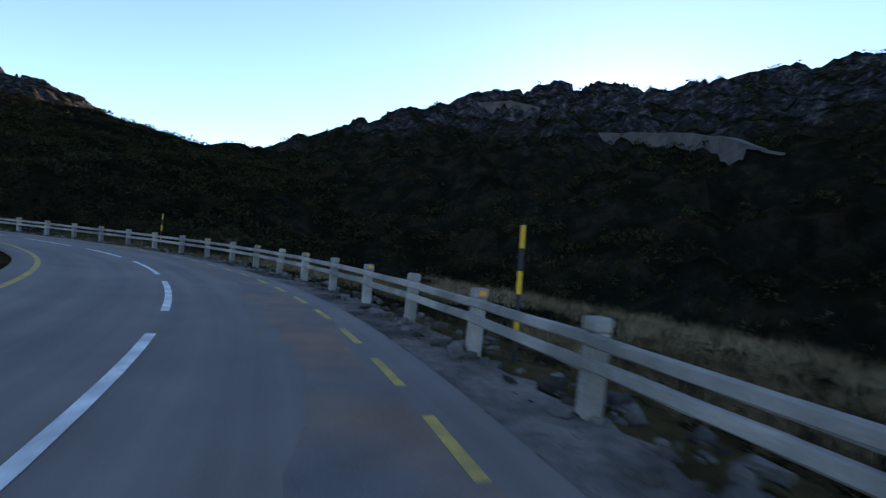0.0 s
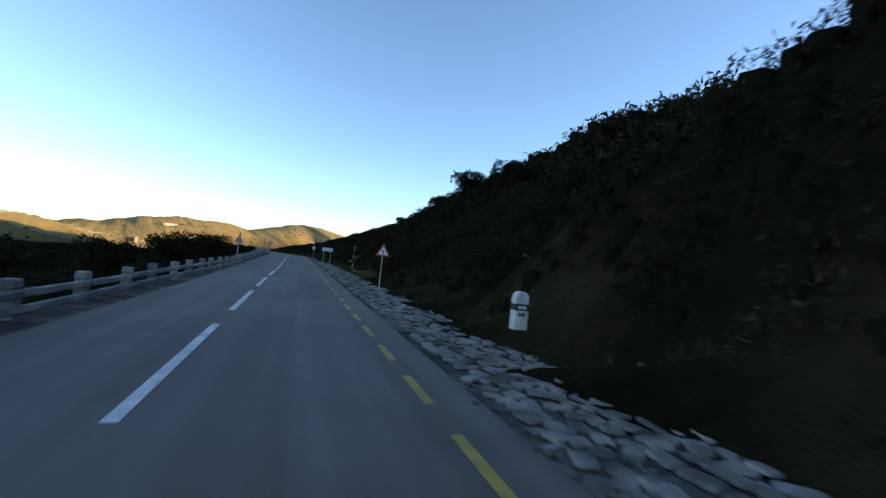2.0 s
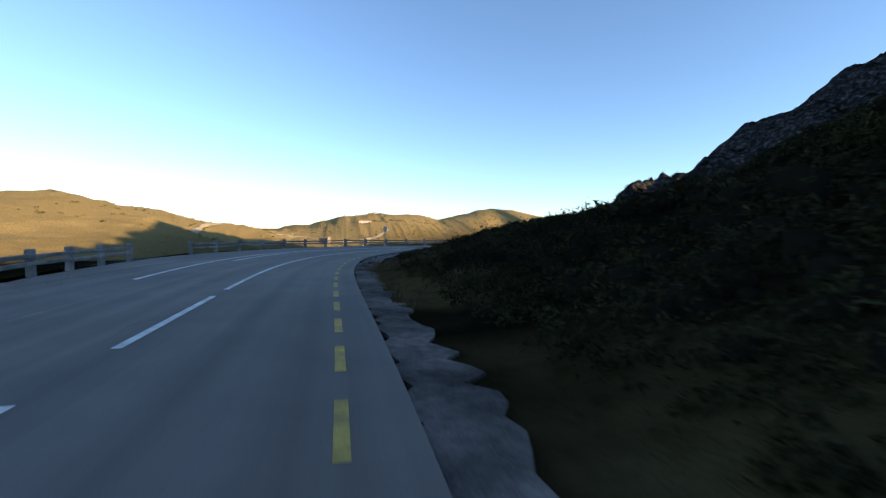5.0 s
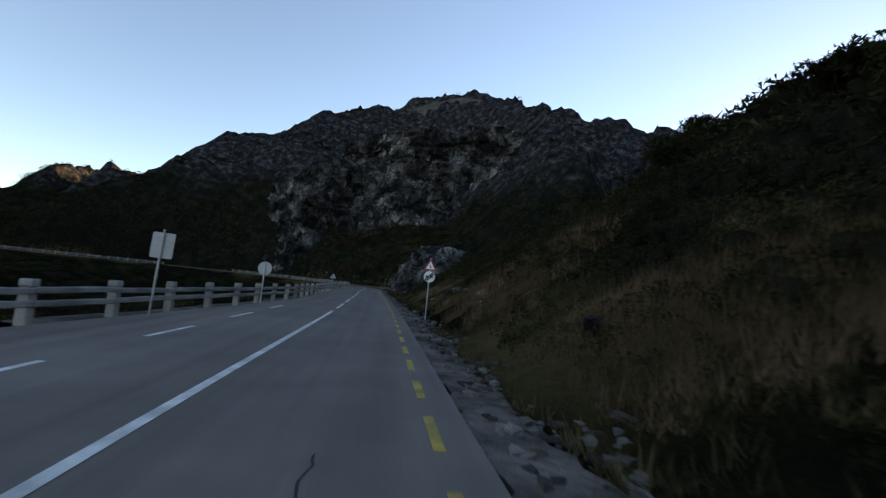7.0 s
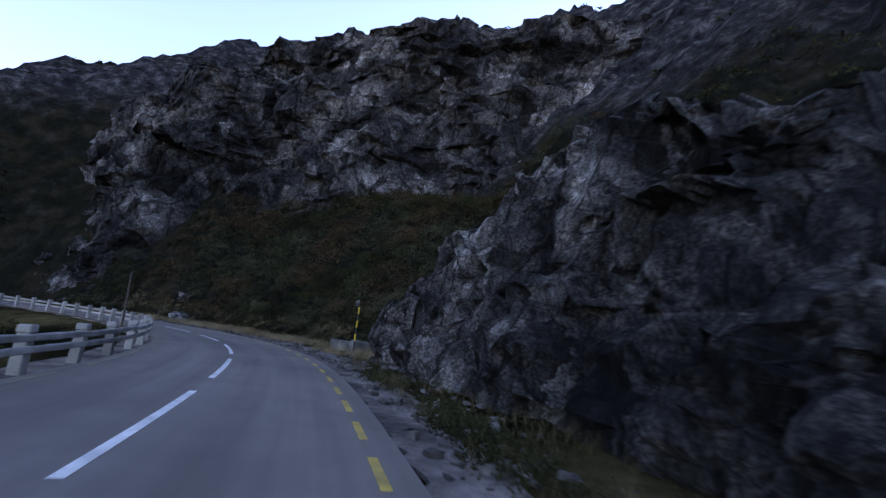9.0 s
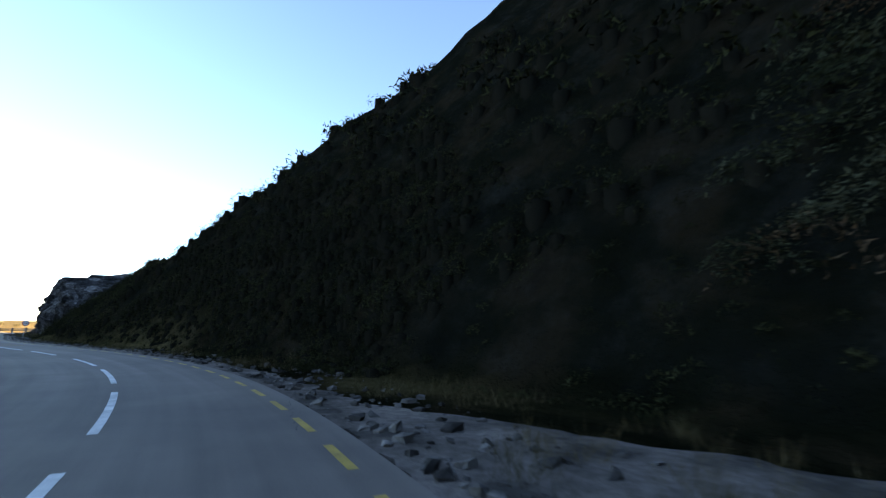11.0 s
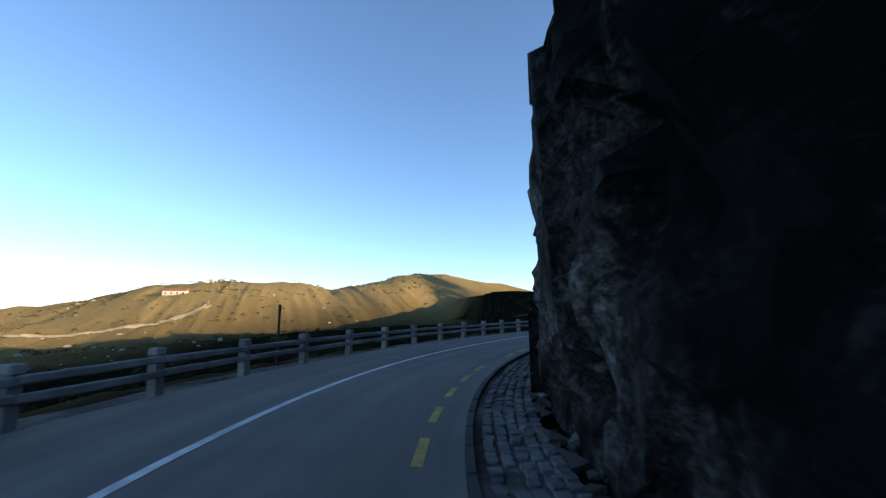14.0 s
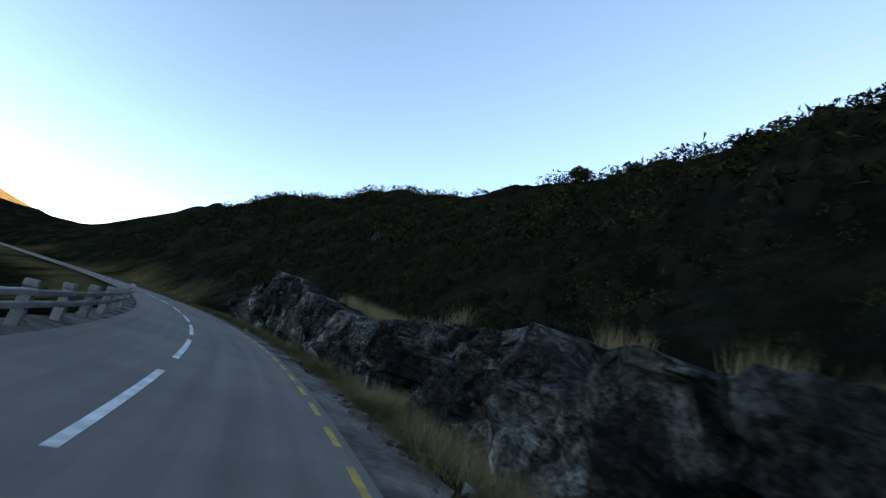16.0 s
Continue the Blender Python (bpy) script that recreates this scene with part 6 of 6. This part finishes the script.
# ---- single bushes and small trees ----
def bush(x, y, z, tall, wide, label, seed, mat=None):
    q = np.random.RandomState(seed)
    ob = thing("bush", label, "bush", "single bushes")
    ob.matrix_basis = pose(x, y, z)
    bm = bmesh.new()
    tips = []
    tube(bm, 0, 0, -0.3, tall * 0.3, 0.09 * tall / 2.5, 7, 0.06 * tall / 2.5)
    part("trunk", bm, TWIG_AND_SHADE, ob)
    for k in range(6):
        a = k * 1.05 + q.rand() * 0.6
        tip = Vector((math.cos(a) * wide * 0.33, math.sin(a) * wide * 0.33, tall * (0.55 + 0.25 * q.rand())))
        bm = bmesh.new()
        base = Vector((0, 0, tall * (0.12 + 0.15 * q.rand())))
        side = Vector((-math.sin(a), math.cos(a), 0)) * 0.03
        ring0 = [bm.verts.new(base + side), bm.verts.new(base - side), bm.verts.new(base + Vector((0, 0, 0.06)))]
        end = bm.verts.new(tip)
        for i in range(3):
            bm.faces.new((ring0[i], ring0[(i + 1) % 3], end))
        part("limb", bm, TWIG_AND_SHADE, ob)
        tips.append(tip)
    n = 16
    cen = np.array([(*(q.randn(2) * wide * 0.2), tall * (0.3 + 0.5 * q.rand())) for _ in range(n)] + [tuple(t) for t in tips])
    rad = (0.17 + 0.17 * q.rand(len(cen))) * wide
    v, f = leaf_cloud(cen, rad, q, 190, 0.13, 0.95)
    child("crown", mesh_of("crown", v, f, mat or LEAF), ob, "dense dark leaves")


BUSHES = ((78, 22, 2.2), (88, 20, 1.9), (92, 26, 2.4), (96, 17, 2.0), (101, 20, 2.6), (112, 21, 2.4), (117, 17, 2.3), (122, 18, 3.4), (126, 16, 3.6), (131, 21, 2.0), (138, 17, 2.4), (146, 20, 2.2), (155, 16, 2.4), (159, 18, 2.6),
          (163, 17, 2.2), (170, 20, 2.3), (176, 15, 2.0), (183, 18, 2.0), (196, 17, 1.9), (268, 16, 2.2), (300, 20, 3.0), (303, 15, 2.6), (306, 17, 3.2), (309, 21, 2.8), (660, 26, 2.0), (668, 30, 2.2))
for i, (s, d, tall) in enumerate(BUSHES):
    x, y = (float(q) for q in at(s, d)[:2])
    z = float(land(np.array([x]), np.array([y]))[0])
    bush(x, y, z - 0.1, tall * 0.62, tall * 0.85, "dark broom bush standing out on the heath slope", 300 + i)
for i, (s, d, tall) in enumerate(((128.5, -8.5, 2.9), (135, -9.5, 2.6), (143.1, -8.2, 3.3), (148, -9.0, 3.0), (157, -8.6, 2.6), (164.5, -8.0, 2.4), (172, -7.4, 2.0), (115.9, -8.5, 2.2), (106.3, -9, 2.0), (181, -7.2, 1.8), (633.5, -6.5, 1.6), (636.6, -7.6, 1.9))):
    x, y, _ = at(s, d)
    z = float(land(np.array([float(x)]), np.array([float(y)]))[0])
    bush(float(x), float(y), z - 0.1, tall + max(0, -0.6 - z) * 0.8, tall * 1.3, "tall dark bush behind the guard rail", 340 + i)
for i, (s, d, tall) in enumerate(((425.9, 7.2, 1.1), (430.4, 8.4, 1.3), (428.9, 11.5, 1.0), (341.5, 7.6, 1.0), (409.6, 10.5, 1.4))):
    x, y, _ = at(s, d)
    z = float(land(np.array([float(x)]), np.array([float(y)]))[0])
    bush(float(x), float(y), z - 0.05, tall, tall * 1.3, "low grey-green broom bush in dry grass", 370 + i, GREY_LEAF)


# ---- far off ----
FAR_WALL = material("pale rendered wall", (0.6, 0.56, 0.48), 0.9, spread=0.12, size=0.8, fine=5, bump=0.2)
RUIN = material("brown rubble wall", (0.24, 0.19, 0.14), 0.95, spread=0.3, size=0.8, fine=4, bump=0.5, second=(0.16, 0.13, 0.1), mix_size=0.3)
TILE = material("roof tiles", (0.3, 0.14, 0.08), 0.9, spread=0.2, size=1, fine=5, bump=0.3)
OPENING = material("dark opening", (0.015, 0.014, 0.013), 0.9, spread=0.1, size=1, fine=5, bump=0.0)


def building(name, label, x, y, z, w, l, h, turn, wall, roofed):
    ob = thing(name, label, "building")
    zz = z if z is not None else float(land(np.array([x]), np.array([y]))[0])
    ob.matrix_basis = pose(x, y, zz, 0, 0, turn)
    for k, (x0, x1, y0, y1, top) in enumerate(((-w / 2, w / 2, -l / 2, -l / 2 + 0.5, h), (-w / 2, w / 2, l / 2 - 0.5, l / 2, h * (1.0 if roofed else 0.7)), (-w / 2, -w / 2 + 0.5, -l / 2 + 0.5, l / 2 - 0.5, h * (1 if roofed else 0.85)), (w / 2 - 0.5, w / 2, -l / 2 + 0.5, l / 2 - 0.5, h * (1 if roofed else 1.25)))):
        bm = bmesh.new()
        box(bm, x0, x1, y0, y1, -4, top)
        part("wall", bm, wall, ob)
    for k in range(max(2, int(w / 4))):
        q = -w / 2 + (k + 0.5) * w / max(2, int(w / 4))
        for yy in (-l / 2 - 0.03, l / 2 + 0.01):
            bm = bmesh.new()
            box(bm, q - 0.6, q + 0.6, yy, yy + 0.02, h * 0.3, h * 0.68)
            part("window", bm, OPENING, ob)
    if roofed:
        bm = bmesh.new()
        a = [bm.verts.new(p) for p in ((-w / 2 - 0.4, -l / 2 - 0.4, h), (w / 2 + 0.4, -l / 2 - 0.4, h), (w / 2 + 0.4, l / 2 + 0.4, h), (-w / 2 - 0.4, l / 2 + 0.4, h), (-w / 2 - 0.4, 0, h + l * 0.28), (w / 2 + 0.4, 0, h + l * 0.28))]
        for p in ((0, 1, 5, 4), (2, 3, 4, 5), (0, 4, 3), (1, 2, 5), (3, 2, 1, 0)):
            bm.faces.new([a[i] for i in p])
        part("roof", bm, TILE, ob)
    return ob


building("ruined_house", "roofless brown stone ruin on the sunlit ridge", -652, 70, None, 11, 6, 5, 55, RUIN, False)
building("white_house", "long low white house on the sunlit moor", -830, 120, None, 17, 7, 3.4, 85, FAR_WALL, True)
building("white_house", "low white house at the edge of the moor", -745, -118, None, 12, 5, 2.6, 60, FAR_WALL, True)

TRACK = material("pale dirt track", (0.45, 0.37, 0.24), 0.95, spread=0.2, size=0.5, fine=4, bump=0.3)
SCAR = material("pale retaining wall", (0.1, 0.092, 0.085), 0.95, spread=0.3, size=0.6, fine=3, bump=0.4, second=(0.06, 0.057, 0.054), mix_size=0.15)


def hillside_band(name, label, knots, high, mat, wide=0.0, category="track"):
    """A band that lies along a slope through knots (x, y): flat and wide, or standing and high."""
    kx, ky = (np.array(q, float) for q in zip(*knots))
    u = np.r_[0, np.cumsum(np.hypot(np.diff(kx), np.diff(ky)))]
    uu = np.arange(0, u[-1], 2.0)
    x, y = np.interp(uu, u, kx), np.interp(uu, u, ky)
    tx, ty = np.gradient(x), np.gradient(y)
    ln = np.hypot(tx, ty)
    nx_, ny_ = -ty / ln, tx / ln
    n = len(x)
    if high:
        z = land(x, y)
        z = np.convolve(np.pad(z, 6, mode="edge"), np.ones(13) / 13, "valid")
        taper = np.clip(np.minimum(uu, u[-1] - uu) / 14, 0.1, 1)
        v = [(a, b, c - 6) for a, b, c in zip(x, y, z)] + [(a, b, c + high * k) for a, b, c, k in zip(x, y, z, taper)]
        v += [(a + 3 * p, b + 3 * q, c + high * k - 0.2) for a, b, c, k, p, q in zip(x, y, z, taper, nx_, ny_)]
        f = [(i, i + 1, n + i + 1, n + i) for i in range(n - 1)] + [(n + i, n + i + 1, 2 * n + i + 1, 2 * n + i) for i in range(n - 1)]
    else:
        xa, ya, xb, yb = x + nx_ * wide / 2, y + ny_ * wide / 2, x - nx_ * wide / 2, y - ny_ * wide / 2
        v = list(zip(xa, ya, land(xa, ya) + 0.5)) + list(zip(xb, yb, land(xb, yb) + 0.5))
        f = [(i, n + i, n + i + 1, i + 1) for i in range(n - 1)]
    return tagged(new(name, mesh_of(name, v, f, mat)), label, category, kind="structure")


hillside_band("dirt_track", "pale dirt track across the sunlit moor", [(-548, -28), (-600, -30), (-621, -11), (-650, 20), (-668, 48), (-700, 90), (-728, 126), (-790, 150)], 0, TRACK, 5.0)
hillside_band("retaining_wall", "long pale retaining wall of a road high on the mountain", [(44.2, 143), (55.4, 137.9), (62, 124)], 3.2, SCAR, 0, "retaining wall")
hillside_band("retaining_wall", "pale retaining wall of a road across the dark slope", [(54, 87), (65.3, 91.3), (70.5, 84), (69, 74), (64.5, 62), (63, 51)], 3.6, SCAR, 0, "retaining wall")
hillside_band("retaining_wall", "pale retaining wall of a road below the summit", [(-290, 325), (-276, 321), (-263, 317), (-250, 313)], 2.6, SCAR, 0, "retaining wall")
TOR = [rock_mesh("tor_rock", 150 + q, material("sunlit granite", (0.32, 0.28, 0.22), 0.95, spread=0.25, size=0.4, fine=2, bump=0.5)) for q in range(3)]
tor = thing("granite_tor", "pile of pale granite blocks on the sunlit hilltop", "rock tor")
for i in range(16):
    x, y = -948 + rs.randn() * 10, 142 + rs.randn() * 10
    k = rs.uniform(1.5, 4)
    child("block", TOR[i % 3], tor, m=pose(x, y, float(land(np.array([x]), np.array([y]))[0]) - k * 0.1, 0, 0, rs.rand() * 360) @ Matrix.Diagonal((k, k, k * 0.8, 1)))
# pale rocks and dark bushes strewn over the moor
n = 1500
x, y = -1150 + 620 * rs.rand(n), -260 + 640 * rs.rand(n)
z, s_, d_, _ = land(x, y, True)
ok = (d_ < -130) & (fractal(x, y, 60, 3) > 0.0)
vv, ff, o = [], [], 0
for a, b, c in zip(x[ok], y[ok], z[ok]):
    co, fa = PEB[rs.randint(4)]
    k = 0.5 + 2.0 * rs.rand() ** 2.5
    vv.append(co * [k, k, k * 0.7] + [a, b, c])
    ff.append(fa + o)
    o += len(co)
stuff_of("moor_rocks", "pale granite rocks strewn over the sunlit moor", "rocks", np.concatenate(vv), np.concatenate(ff), TOR[0].materials[0])
n = 3500
x, y = -1150 + 660 * rs.rand(n), -280 + 680 * rs.rand(n)
z, s_, d_, _ = land(x, y, True)
ok = (d_ < -90) & (fractal(x, y, 45, 3) > -0.05)
v, f = leaf_cloud(np.stack([x, y, z + 0.3], 1)[ok], 0.8 + 1.3 * rs.rand(ok.sum()), rs, 26, 0.36)
MOOR_LEAF = island_tint(material("olive scrub", (0.075, 0.07, 0.03), 0.95, spread=0.3, size=0.3, fine=2, bump=0.0, spec=0.0), 0.6, 1.4)
stuff_of("moor_scrub", "olive scrub dotted over the sunlit moor", "scrub", v, f, MOOR_LEAF)

# ---- the plan to its true size ----
for ob in list(scene.objects):
    if ob.parent is None and ob.type in ("MESH", "EMPTY"):
        ob.matrix_basis = Matrix.Scale(UNIT, 4) @ ob.matrix_basis
